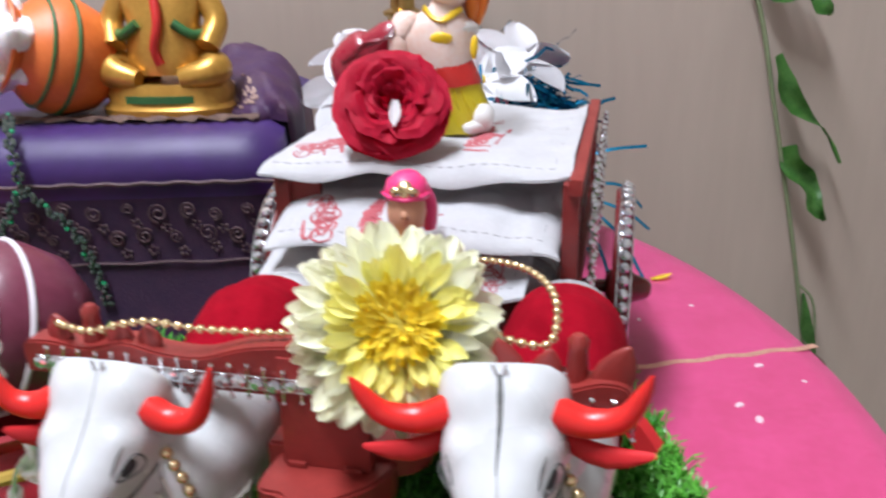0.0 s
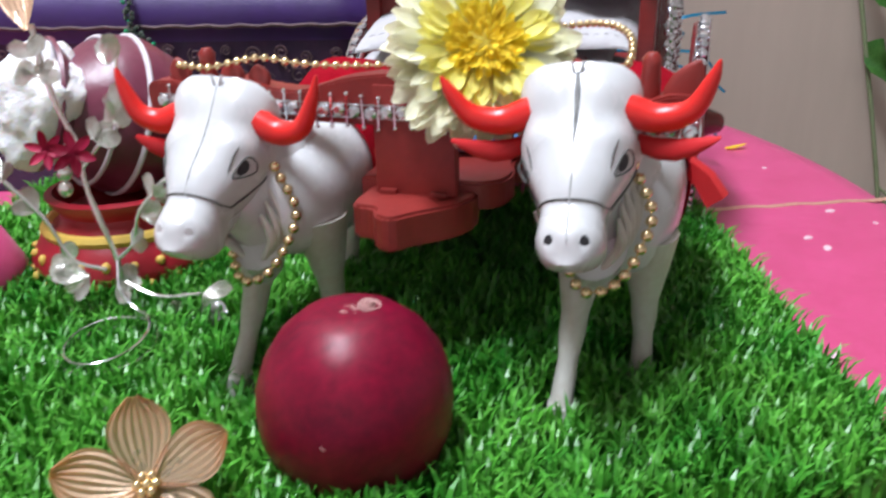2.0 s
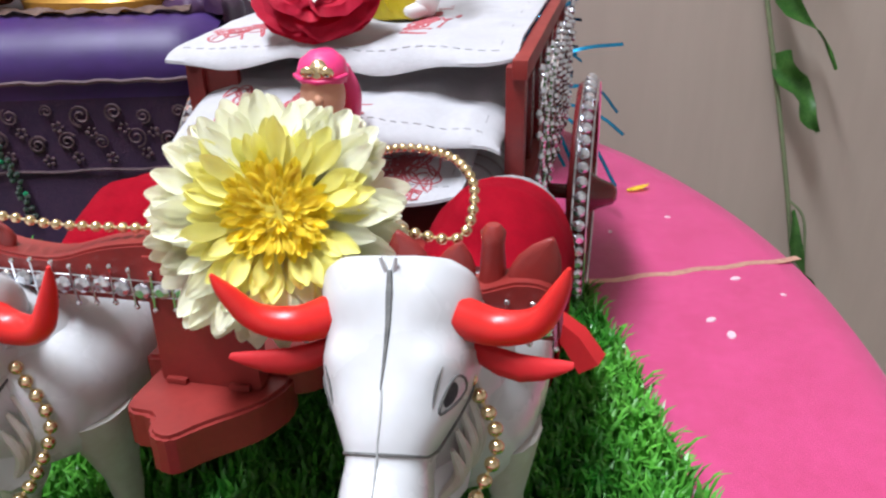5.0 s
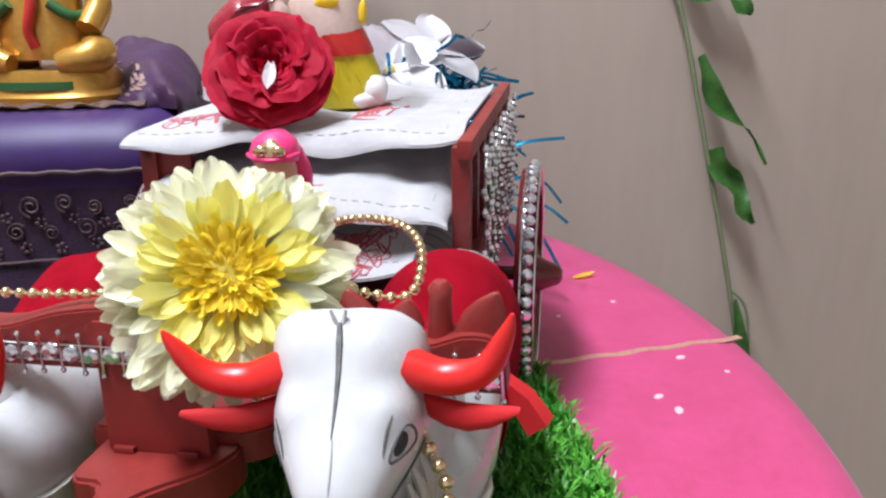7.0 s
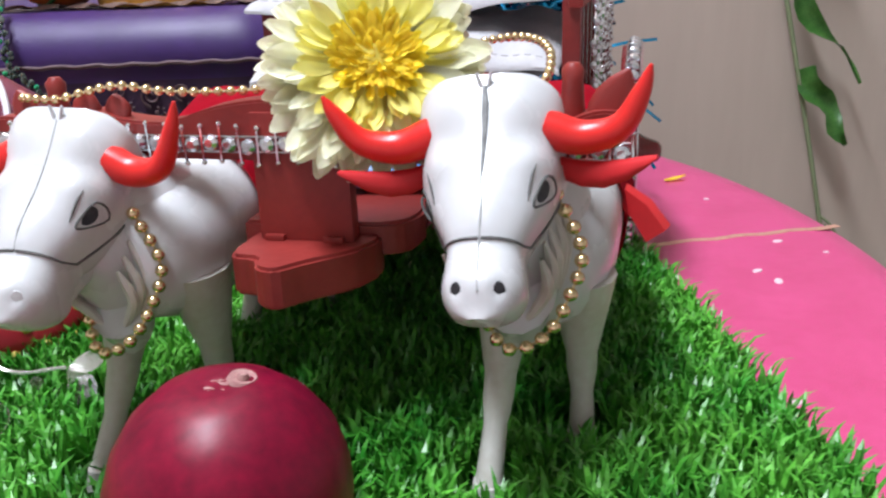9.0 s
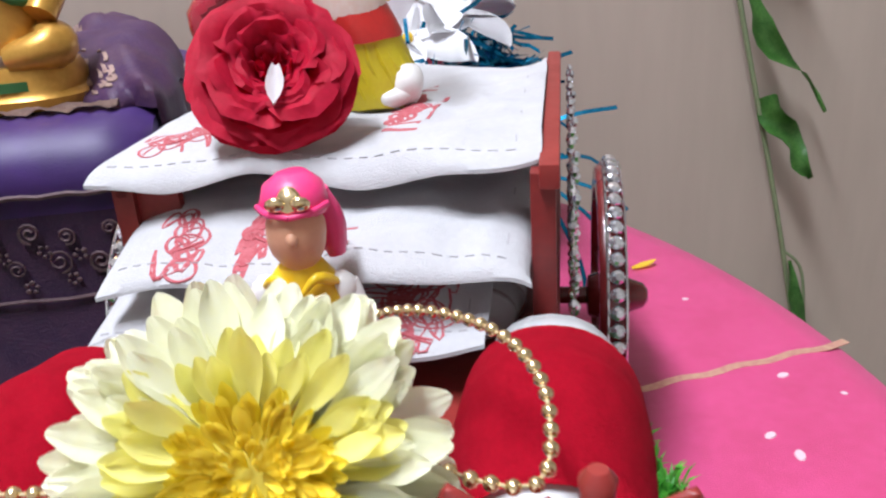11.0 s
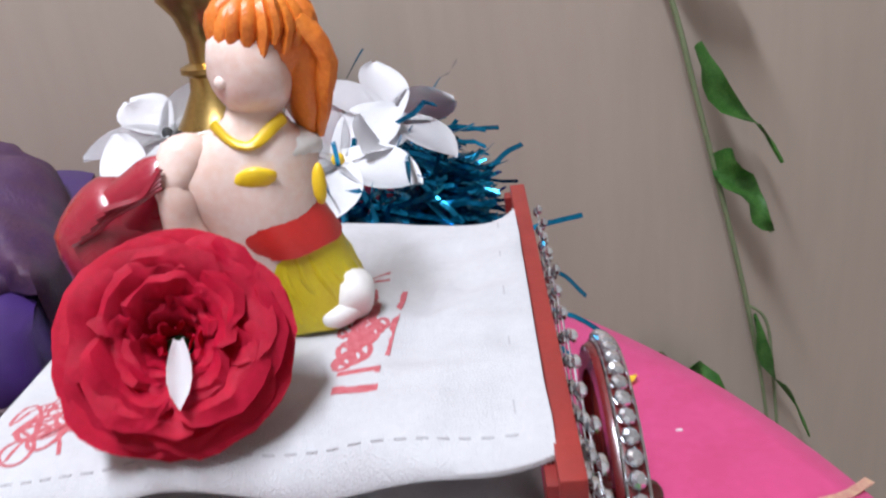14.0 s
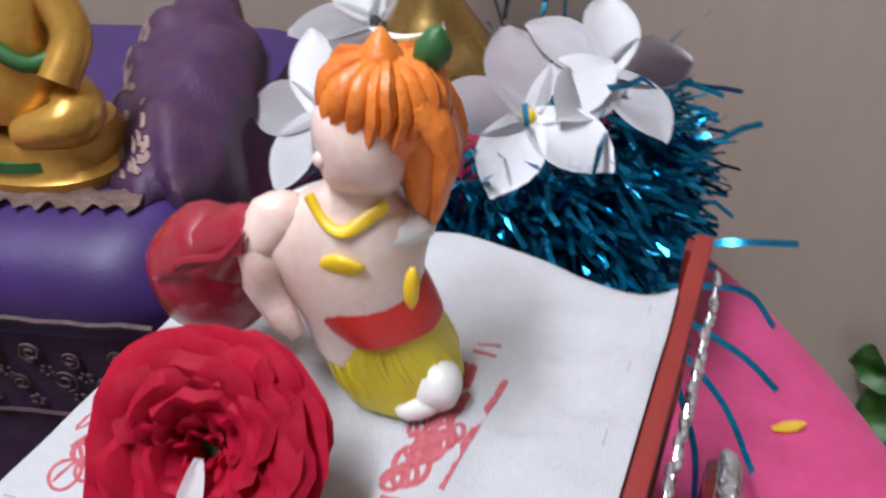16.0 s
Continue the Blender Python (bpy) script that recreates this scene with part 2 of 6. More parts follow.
def loft(bm, rings, n=20, mat=0, closed=True, power=2.0, arc=None):
    """rings: (centre, side vector, up vector) ellipses joined into a skin; arc: (from, to) degrees for an open shell."""
    rows = []
    for c, a, b in rings:
        c, a, b = Vector(c), Vector(a), Vector(b)
        row = []
        for i in range(n + (1 if arc else 0)):
            if arc:
                th = radians(arc[0] + (arc[1] - arc[0]) * i / n)
            else:
                th = 2 * math.pi * i / n
            x, y = math.cos(th), math.sin(th)
            if power != 2:
                x = math.copysign(abs(x) ** (2 / power), x)
                y = math.copysign(abs(y) ** (2 / power), y)
            row.append(bm.verts.new(c + a * x + b * y))
        rows.append(row)
    for r0, r1 in zip(rows, rows[1:]):
        for i in range(n if not arc else n):
            j = (i + 1) % n if not arc else i + 1
            f = bm.faces.new((r0[i], r0[j], r1[j], r1[i]))
            f.material_index = mat
    if closed and not arc:
        for r in (rows[0][::-1], rows[-1]):
            f = bm.faces.new(r)
            f.material_index = mat
    return rows


def lathe(bm, profile, n=32, mat=0, m=None):
    m = m or Matrix()
    z = m.to_3x3() @ Vector((0, 0, 1))
    rings = [(m @ Vector((0, 0, h)), m.to_3x3() @ Vector((r, 0, 0)), m.to_3x3() @ Vector((0, r, 0))) for r, h in profile]
    return loft(bm, rings, n, mat)


def tube(bm, pts, radii, n=8, mat=0):
    pts = [Vector(p) for p in pts]
    if not isinstance(radii, (list, tuple)):
        radii = [radii] * len(pts)
    rings = []
    up = None
    for i, p in enumerate(pts):
        d = (pts[min(i + 1, len(pts) - 1)] - pts[max(i - 1, 0)]).normalized()
        if up is None:
            up = d.orthogonal().normalized()
        a = (up - d * up.dot(d)).normalized()
        up = a
        rings.append((p, a * radii[i], d.cross(a) * radii[i]))
    loft(bm, rings, n, mat)
    return bm


def curve(pts, k):
    """k points along a smooth curve through pts."""
    P = [Vector(p) for p in pts]
    P = [P[0] * 2 - P[1]] + P + [P[-1] * 2 - P[-2]]
    out = []
    segs = len(P) - 3
    for i in range(k):
        s = i / (k - 1) * segs
        j = min(int(s), segs - 1)
        t = s - j
        a, b, c, d = P[j:j + 4]
        out.append(0.5 * ((2 * b) + (c - a) * t + (2 * a - 5 * b + 4 * c - d) * t * t + (3 * b - a - 3 * c + d) * t ** 3))
    return out


def even(pts, step):
    """Points at an even step along a smooth curve."""
    c = curve(pts, 240)
    out, gone = [c[0]], 0.0
    for p, q in zip(c, c[1:]):
        gone += (q - p).length
        if gone >= step:
            out.append(q)
            gone = 0.0
    return out


def ball(bm, c, r, n=12, mat=0, squash=(1, 1, 1)):
    geo = bmesh.ops.create_icosphere(bm, subdivisions=3 if r > 0.006 else 2, radius=1, matrix=Matrix.LocRotScale(c, None, Vector(squash) * r))
    for v in geo["verts"]:
        for f in v.link_faces:
            f.material_index = mat
    return bm


def frame_from(c, normal, up=(0, 0, 1)):
    """A pose at c whose z is the normal and whose y leans to up."""
    z = Vector(normal).normalized()
    x = Vector(up).cross(z).normalized()
    y = z.cross(x)
    m = Matrix((x, y, z)).transposed().to_4x4()
    m.translation = c
    return m


def petal_mesh(name, length, width, cup, bend, mat, rows=5, cols=4, tip=1.2, ridge=0.0, thick=0.0004, fine=9, blunt=0.12):
    """A petal along +y from the origin, cupped across and bent up (+z) along its length."""
    bm = bmesh.new()
    grid = []
    for i in range(rows + 1):
        s = i / rows
        w = width * 0.5 * (math.sin(math.pi * min(1, 0.12 + 0.88 * s) ** tip) ** 0.7 if s < 1 else blunt)
        ang = bend * s
        y = length * (math.sin(ang) / bend if abs(bend) > 1e-3 else s)
        z = length * ((1 - math.cos(ang)) / bend if abs(bend) > 1e-3 else 0)
        row = []
        for j in range(cols + 1):
            a = 2 * j / cols - 1
            row.append(bm.verts.new((a * w, y - (blunt - 0.12) * 0.2 * length * a * a * s ** 6, z + cup * width * a * a * (1 - 0.3 * s) + ridge * math.cos(a * fine) * s)))
        grid.append(row)
    for r0, r1 in zip(grid, grid[1:]):
        for j in range(cols):
            bm.faces.new((r0[j], r0[j + 1], r1[j + 1], r1[j]))
    if thick:
        bmesh.ops.solidify(bm, geom=list(bm.faces), thickness=thick)
    return mesh_of(name, bm, mat)

# ---------------------------------------------------------------- the room
def plain_box(name, c, s, mat, label, category, bevel=0.0):
    bm = bmesh.new()
    box(bm, c, s, bevel)
    return tagged(part(name, bm, mat, smooth=False), label, category, kind="structure")


WALL_Y = 0.89
plain_box("wall_north", (0, WALL_Y + 0.05, 0.55), (5.2, 0.1, 2.7), WALL, "plain beige laminate wall behind the table", "wall")
# south, west and east walls are unseen, added to bounce fill light
plain_box("wall_south", (0, -2.05, 0.55), (5.2, 0.1, 2.7), CEIL, "unseen off-white painted wall that bounces light", "wall")
plain_box("wall_west", (-2.65, -0.58, 0.55), (0.1, 3.04, 2.7), CEIL, "unseen off-white painted wall that bounces light", "wall")
plain_box("wall_east", (2.65, -0.58, 0.55), (0.1, 3.04, 2.7), CEIL, "unseen off-white painted wall that bounces light", "wall")
plain_box("floor", (0, -0.58, -0.8), (5.2, 3.04, 0.1), FLOORM, "pale polished floor under the table", "floor")
plain_box("ceiling", (0, -0.58, 1.95), (5.2, 3.04, 0.1), CEIL, "plain white painted ceiling", "ceiling")

# ceiling lamp: a long white fitting, lit
fitting = empty("ceiling_light", pose(LAMP_AT[0], LAMP_AT[1], 1.895), "long white ceiling light fitting, switched on", "ceiling light")
bm = bmesh.new()
box(bm, (0, 0, 0), (0.26, 1.14, 0.01), 0.003)
part("frame", bm, CEIL, fitting)
lamp = bpy.data.lights.new("ceiling_lamp", "AREA")
lamp.shape, lamp.size, lamp.size_y, lamp.energy, lamp.color = "RECTANGLE", 0.22, 1.1, LAMP_POWER, LAMP_TINT
lamp_ob = new("ceiling_lamp", lamp)
lamp_ob.matrix_basis = pose(LAMP_AT[0], LAMP_AT[1], 1.88)

# ---------------------------------------------------------------- round table with its pink cloth
TABLE_C = (-0.215, 0.50)


def flat_back(bm, y):
    """Cuts a round top straight along the wall."""
    for v in bm.verts:
        if v.co.y > y:
            v.co.y = y + (v.co.y - y) * 0.01


table = empty("round_table", pose(*TABLE_C, 0), "rounded table against the wall under a pink satin cloth", "table")
bm = bmesh.new()
lathe(bm, [(0.001, -0.03), (0.50, -0.03), (0.545, -0.026), (0.556, -0.016), (0.545, -0.007), (0.001, -0.006)], 96)
flat_back(bm, 0.362)
part("tabletop", bm, BOARD, table)
bm = bmesh.new()
lathe(bm, [(0.03, -0.745), (0.03, -0.032)], 24)
lathe(bm, [(0.22, -0.75), (0.22, -0.735), (0.04, -0.72), (0.032, -0.70)], 32)
part("pedestal", bm, BOARD, table)

cloth = empty("tablecloth", pose(*TABLE_C, 0), "bright pink satin tablecloth with a woven gold line", "tablecloth")
bm = bmesh.new()
rows = []
N = 160
for k, (r, z) in enumerate([(0.02, -0.004), (0.25, -0.004), (0.45, -0.004), (0.545, -0.004), (0.560, -0.006), (0.567, -0.014), (0.570, -0.03), (0.574, -0.08), (0.582, -0.16), (0.588, -0.26)]):
    row = []
    for i in range(N):
        a = 2 * math.pi * i / N
        fold = (0.012 * math.sin(a * 17) + 0.006 * math.sin(a * 29 + 1)) * max(0, k - 5) / 4
        row.append(bm.verts.new(((r + fold) * math.cos(a), (r + fold) * math.sin(a), z)))
    rows.append(row)
for r0, r1 in zip(rows, rows[1:]):
    for i in range(N):
        bm.faces.new((r0[i], r0[(i + 1) % N], r1[(i + 1) % N], r1[i]))
bm.faces.new(rows[0][::-1])
flat_back(bm, 0.370)
part("sheet", bm, PINK, cloth)


def ribbon(bm, pts, width, z, mat=0, up=(0, 0, 1), rise=0.0004):
    """A flat band along pts, lying on z (or in the points' own heights where z is None)."""
    P = [Vector(p) if len(p) == 3 else Vector((*p, z)) for p in pts]
    pairs = []
    for i, p in enumerate(P):
        d = (P[min(i + 1, len(P) - 1)] - P[max(i - 1, 0)]).normalized()
        s = Vector(up).cross(d).normalized() * width / 2
        pairs.append([bm.verts.new(p + s + Vector(up) * h) for h in (0, rise)] + [bm.verts.new(p - s + Vector(up) * h) for h in (rise, 0)])
    for a, b in zip(pairs, pairs[1:]):
        for i in range(4):
            f = bm.faces.new((a[i], a[(i + 1) % 4], b[(i + 1) % 4], b[i]))
            f.material_index = mat
    bm.faces.new(pairs[0][::-1]).material_index = mat
    bm.faces.new(pairs[-1]).material_index = mat
    return bm


line = [Vector((0.14 + 0.21 * i / 30, 0.4855 + 0.029 * i / 30 + 0.0012 * math.sin(i * 1.3), -0.0042)) for i in range(31)]
bm = bmesh.new()
ribbon(bm, [p - Vector((*TABLE_C, 0)) for p in line], 0.0050, None)
part("gold_line", bm, GOLDTHREAD, cloth, "woven gold stripe with frayed glitter")
rng = random.Random(4)
for x, y, r in [(0.229, 0.309, 0.0026), (0.216, 0.318, 0.0021), (0.275, 0.431, 0.0030), (0.270, 0.447, 0.0026), (0.301, 0.492, 0.0026), (0.245, 0.565, 0.0018), (0.29, 0.585, 0.0016), (0.32, 0.47, 0.0014)]:
    bm = bmesh.new()
    lathe(bm, [(r * 0.3, -0.0042), (r, -0.004), (r * 0.9, -0.0034), (r * 0.3, -0.0032)], 9)
    bmesh.ops.scale(bm, vec=(1.3, 0.8, 1), verts=bm.verts)
    part("rice_flake", bm, DOT, None, m=pose(x, y, 0, 0, 0, rng.uniform(0, 180)))
    tagged(scene.collection.objects[-1], "tiny white flake fallen on the pink cloth", "flake", "flakes on the cloth")

me = petal_mesh("fallen_petal", 0.018, 0.007, 0.15, 0.3, YELLOW)
tagged(part("fallen_petal", me, None, None, m=pose(0.275, 0.634, -0.003, 0, 0, -78)), "single yellow petal fallen on the pink cloth", "petal")

# ---------------------------------------------------------------- grass mat
CART = pose(0.082, 0.417, 0, 0, 0, -16)
CORNERS = [Vector((0.213, 0.205)), Vector((0.203, 0.452)), Vector((-0.20, 0.556)), Vector((-0.30, 0.085))]
mat_ob = empty("grass_mat", pose(0, 0, 0), "green artificial grass mat lying on the pink cloth", "grass mat")
bm = bmesh.new()
lo = [bm.verts.new((*c, -0.0035)) for c in CORNERS]
hi = [bm.verts.new((*c, 0.0015)) for c in CORNERS]
bm.faces.new(lo[::-1])
bm.faces.new(hi)
for i in range(4):
    bm.faces.new((lo[i], lo[(i + 1) % 4], hi[(i + 1) % 4], hi[i]))
part("backing", bm, MAT, mat_ob, smooth=False)


bm = bmesh.new()
edge = [(-0.31 + 0.53 * k / 40, 0.0815 + 0.1235 * k / 40 - 0.0022 + 0.0012 * math.sin(k * 1.7)) for k in range(41)]
loop = edge + [(x, y + 0.02) for x, y in edge[::-1]]
f = bm.faces.new([bm.verts.new((x, y, -0.0038)) for x, y in loop])
r = bmesh.ops.extrude_face_region(bm, geom=[f])
bmesh.ops.translate(bm, vec=(0, 0, 0.0032), verts=[g for g in r["geom"] if isinstance(g, bmesh.types.BMVert)])
part("card_edge", bm, CARD, mat_ob, "torn brown cardboard edge", smooth=False)
napkin = empty("dark_red_cloth", pose(0, 0, 0), "dark red cloth lying along the front of the mat", "cloth")
bm = bmesh.new()
rows = []
for k in range(31):
    x = 0.02 + 0.28 * k / 30
    y = 0.0815 + 0.1235 * (x + 0.31) / 0.53 - 0.005
    rows.append([bm.verts.new((x + 0.02 * q * q, y - 0.10 * q, -0.0026 + 0.002 * math.sin(math.pi * min(1, q * 4)) + 0.0012 * noise.noise(Vector((x * 30, q * 6, 4))))) for q in (0, 0.1, 0.25, 0.5, 0.75, 1)])
for r0, r1 in zip(rows, rows[1:]):
    for j in range(5):
        bm.faces.new((r0[j], r0[j + 1], r1[j + 1], r1[j]))
bmesh.ops.solidify(bm, geom=list(bm.faces), thickness=0.0012)
part("sheet", bm, DARKCLOTH, napkin)


HOOVES = [np.array((m @ Vector((x, y, 0)))[:2]) for m in (CART @ pose(0.078, -0.142, 0), CART @ pose(-0.048, -0.156, 0)) for x, y in ((-0.0125, -0.016), (0.0135, 0.020))]


def blades(count, seed):
    rg = np.random.default_rng(seed)
    verts, faces = [], []
    A, B, C, D = [np.array(c) for c in CORNERS]
    made = 0
    while made < count:
        s, t = rg.random(), rg.random()
        base = (A * (1 - s) + D * s) * (1 - t) + (B * (1 - s) + C * s) * t
        lean0 = rg.random() * 2 * math.pi
        low = 0.45 if min(np.hypot(*(base - q)) for q in HOOVES) < 0.013 else 1.0
        for _ in range(int(rg.integers(4, 8))):
            a = lean0 + rg.normal() * 1.3
            h = 0.0172 * (0.5 + 0.8 * rg.random()) * low
            out = h * (0.05 + 0.65 * rg.random())
            w = 0.0006 + 0.0007 * rg.random()
            d = np.array([math.cos(a), math.sin(a)])
            p = np.array([-d[1], d[0]]) * w
            b0 = base + rg.normal(size=2) * 0.0012
            k = len(verts)
            for f, g, wd in ((0, 0, 1), (0.28, 0.52, 1.0), (0.65, 0.85, 0.75)):
                q = b0 + d * out * f
                verts.append((q[0] + p[0] * wd, q[1] + p[1] * wd, 0.001 + h * g))
                verts.append((q[0] - p[0] * wd, q[1] - p[1] * wd, 0.001 + h * g))
            q = b0 + d * out
            verts.append((q[0], q[1], 0.001 + h * (1.0 - 0.16 * (out / h) ** 2)))
            faces += [(k, k + 1, k + 3, k + 2), (k + 2, k + 3, k + 5, k + 4), (k + 4, k + 5, k + 6)]
            made += 1
    me = bpy.data.meshes.new("grass_blades")
    me.from_pydata(verts, [], faces)
    me.materials.append(GRASS)
    return me


tagged(part("grass", blades(88000, 3), None, mat_ob), kind="stuff")

# ---------------------------------------------------------------- the ox cart: its own frame, x to its side and y to its back


def at_cart(u, v, z, rz=0):
    return CART @ pose(u, v, z, 0, 0, rz)


def jewel_mesh(r):
    bm = bmesh.new()
    lathe(bm, [(r * 0.25, -r * 0.8), (r * 0.95, -r * 0.35), (r, 0), (r * 0.9, r * 0.3), (r * 0.5, r * 0.62)], 8)
    return mesh_of("crystal", bm, CRYSTAL, False)


JEWEL = jewel_mesh(0.0027)
BIGJEWEL = jewel_mesh(0.0031)


def ox(m, at, turns, size, ears, tips, open_seam, label):
    """A white ox: body, head with horns, ears and painted halter, legs with hooves, velvet saddle cloth."""
    o = empty("toy_ox", m, label, "toy ox", "pair of toy oxen")
    bm = bmesh.new()
    spine = [(-0.006, 0.078, 0.008, 0.012), (-0.002, 0.077, 0.016, 0.019), (0.010, 0.0755, 0.021, 0.0225), (0.028, 0.0755, 0.0235, 0.0240), (0.045, 0.0775, 0.024, 0.0270), (0.060, 0.081, 0.0245, 0.0325),
             (0.075, 0.0835, 0.025, 0.0350), (0.090, 0.0820, 0.025, 0.0320), (0.103, 0.0815, 0.0245, 0.0312), (0.116, 0.0810, 0.0220, 0.0288), (0.125, 0.0805, 0.0155, 0.0235), (0.130, 0.079, 0.006, 0.011)]
    hx, hy, hz = at
    loft(bm, [((0, y, z), (w, 0, 0), (0, 0, h)) for y, z, w, h in spine], 24, power=2.2)
    # neck, rising to the poll and carrying a fold of dewlap
    loft(bm, [((-0.001, 0.026, 0.079), (0.0195, 0, 0), (0, 0.010, 0.022)), ((hx * 0.4, hy * 0.4 + 0.012, hz - 0.043), (0.0195, 0, 0), (0, 0.013, 0.024)),
              ((hx * 0.8, hy + 0.0055, hz - 0.030), (0.0168, 0, 0), (0, 0.012, 0.022)), ((hx, hy - 0.001, hz - 0.022), (0.012, 0, 0), (0, 0.009, 0.015))], 20)
    loft(bm, [((hx * 0.4, hy + 0.008, hz - 0.046), (0.0145, 0, 0), (0, 0.010, 0.016)), ((hx * 0.35, hy + 0.003, hz - 0.057), (0.0120, 0, 0), (0, 0.008, 0.012)), ((hx * 0.3, hy + 0.007, hz - 0.069), (0.007, 0, 0), (0, 0.006, 0.008))], 14)
    part("body", bm, WHITE, o)
    # folds in the leg plastic, its darker beige painting in the neck's shading
    for k in range(5):
        for side in (-1, 1):
            bm = bmesh.new()
            q = 0.0035 * k
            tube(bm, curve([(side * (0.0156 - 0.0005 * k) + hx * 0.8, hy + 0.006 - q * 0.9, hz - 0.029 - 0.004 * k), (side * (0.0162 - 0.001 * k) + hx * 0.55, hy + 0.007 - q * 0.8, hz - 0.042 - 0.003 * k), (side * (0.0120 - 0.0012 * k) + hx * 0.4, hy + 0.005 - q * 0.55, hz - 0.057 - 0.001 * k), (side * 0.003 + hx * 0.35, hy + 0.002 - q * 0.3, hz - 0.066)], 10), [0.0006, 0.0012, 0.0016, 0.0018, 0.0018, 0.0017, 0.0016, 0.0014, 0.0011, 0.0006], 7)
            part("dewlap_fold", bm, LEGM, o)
    for x0, y0, x1, y1, bend, up in [(-0.010, 0.012, -0.0125, -0.016, 0.004, 0.07), (0.012, 0.014, 0.0135, 0.020, 0.003, 0.07), (-0.014, 0.100, -0.012, 0.092, 0.010, 0.085), (0.014, 0.108, 0.013, 0.124, 0.008, 0.085)]:
        bm = bmesh.new()
        pts = [((x0 + (x1 - x0) * s), y0 + (y1 - y0) * s + bend * math.sin(s * math.pi), up * (1 - s) + 0.010 * s) for s in (0, 0.25, 0.5, 0.62, 0.75, 1.0)]
        rad = [(0.0115, 0.015), (0.0085, 0.011), (0.0052, 0.0070), (0.0050, 0.0062), (0.0038, 0.0046), (0.0044, 0.0054)]
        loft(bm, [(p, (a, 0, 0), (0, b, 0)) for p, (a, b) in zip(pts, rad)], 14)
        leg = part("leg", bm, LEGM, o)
        bm = bmesh.new()
        x, y, z = pts[-1]
        loft(bm, [((x, y, 0.011), (0.0048, 0, 0), (0, 0.0058, 0)), ((x, y - 0.001, 0.004), (0.0058, 0, 0), (0, 0.0074, 0)), ((x, y - 0.0015, 0.0018), (0.0062, 0, 0), (0, 0.0082, 0))], 14)
        part("hoof", bm, HOOF, leg, "chipped grey-white hoof")
    # tail
    bm = bmesh.new()
    tube(bm, curve([(0, 0.121, 0.098), (0.003, 0.131, 0.088), (0.004, 0.132, 0.06), (0.005, 0.131, 0.035)], 12), [0.0028] * 6 + [0.0022] * 3 + [0.003, 0.0034, 0.001], 8)
    part("tail", bm, WHITE, o)
    # saddle cloth over the hind half
    bm = bmesh.new()
    sad = [(0.043, 0.0775, 0.0250, 0.0288), (0.050, 0.0785, 0.0256, 0.0310), (0.060, 0.081, 0.0260, 0.0345), (0.075, 0.0835, 0.0266, 0.0370), (0.087, 0.0825, 0.0266, 0.0350), (0.098, 0.0818, 0.0264, 0.0338)]
    loft(bm, [((0, y, z), (w, 0, 0), (0, 0, h)) for y, z, w, h in sad], 28, arc=(-40, 220), power=2.2)
    bmesh.ops.solidify(bm, geom=list(bm.faces), thickness=-0.0012)
    part("saddle_cloth", bm, VELVET, o, "crimson velvet saddle cloth")
    bm = bmesh.new()
    tube(bm, [(0.020, 0.05, 0.088), (0.030, 0.048, 0.081), (0.036, 0.046, 0.073)], [0.004, 0.005, 0.0055], 4)
    part("tie", bm, EARRED, o, "stiff red ribbon end")
    # head
    H = Matrix.Translation(at) @ pose(0, 0, 0, 0, 0, turns[0]) @ pose(0, 0, 0, turns[1], 0, 0) @ pose(0, 0, 0, 0, turns[2], 0) @ Matrix.Scale(size, 4)
    axis, nrm = Vector((0, -0.66, -0.751)), Vector((0, -0.751, 0.66))
    L = 0.061

    def bell(v, c, w):
        return math.exp(-((v - c) / w) ** 2)

    def relief(s, a):
        """Moulded forms of the face: poll lobes, brows, eye hollows, nose bridge, muzzle and nostril dents."""
        q = abs(a)
        return (0.0013 * bell(s, 0.08, 0.10) * bell(q, 0.45, 0.3) - 0.0008 * bell(s, 0.24, 0.06) * bell(q, 0.75, 0.3) + 0.0019 * bell(s, 0.34, 0.08) * bell(q, 0.70, 0.25)
                - 0.0008 * bell(s, 0.47, 0.07) * bell(q, 0.85, 0.18) + 0.0011 * bell(s, 0.58, 0.13) * bell(a, 0, 0.4) - 0.0008 * bell(s, 0.72, 0.03) + 0.0030 * bell(s, 0.90, 0.09) * (1 - 0.5 * a * a)
                - 0.0013 * bell(s, 0.93, 0.03) * bell(q, 0.5, 0.14) - 0.0006 * bell(a, 0, 0.08) * bell(s, 0.2, 0.35))

    def on_face(s, a, lift=0.0):
        """A place on the face: s along it, a across (in parts of the half width)."""
        i = max(j for j in range(len(prof) - 1) if prof[j][0] <= s)
        (s0, w0, d0), (s1, w1, d1) = prof[i], prof[i + 1]
        t = (s - s0) / (s1 - s0)
        w, d = w0 + (w1 - w0) * t, d0 + (d1 - d0) * t
        front = max(0, 1 - min(1, abs(a)) ** 2.6) ** (1 / 2.6)
        return axis * L * s - nrm * d * (1 - front) + Vector((a * w, 0, 0)) + nrm * (lift + relief(s, a) * front)

    prof = [(-0.07, 0.0150, 0.007), (-0.03, 0.0192, 0.0115), (0.05, 0.0204, 0.0145), (0.13, 0.0202, 0.0165), (0.22, 0.0188, 0.0172), (0.33, 0.0191, 0.0175), (0.43, 0.0180, 0.0172), (0.53, 0.0156, 0.0160),
            (0.63, 0.0126, 0.0140), (0.72, 0.0103, 0.0122), (0.81, 0.0107, 0.0120), (0.90, 0.0110, 0.0116), (0.97, 0.0095, 0.0098), (1.02, 0.0068, 0.0070), (1.045, 0.0036, 0.0036)]
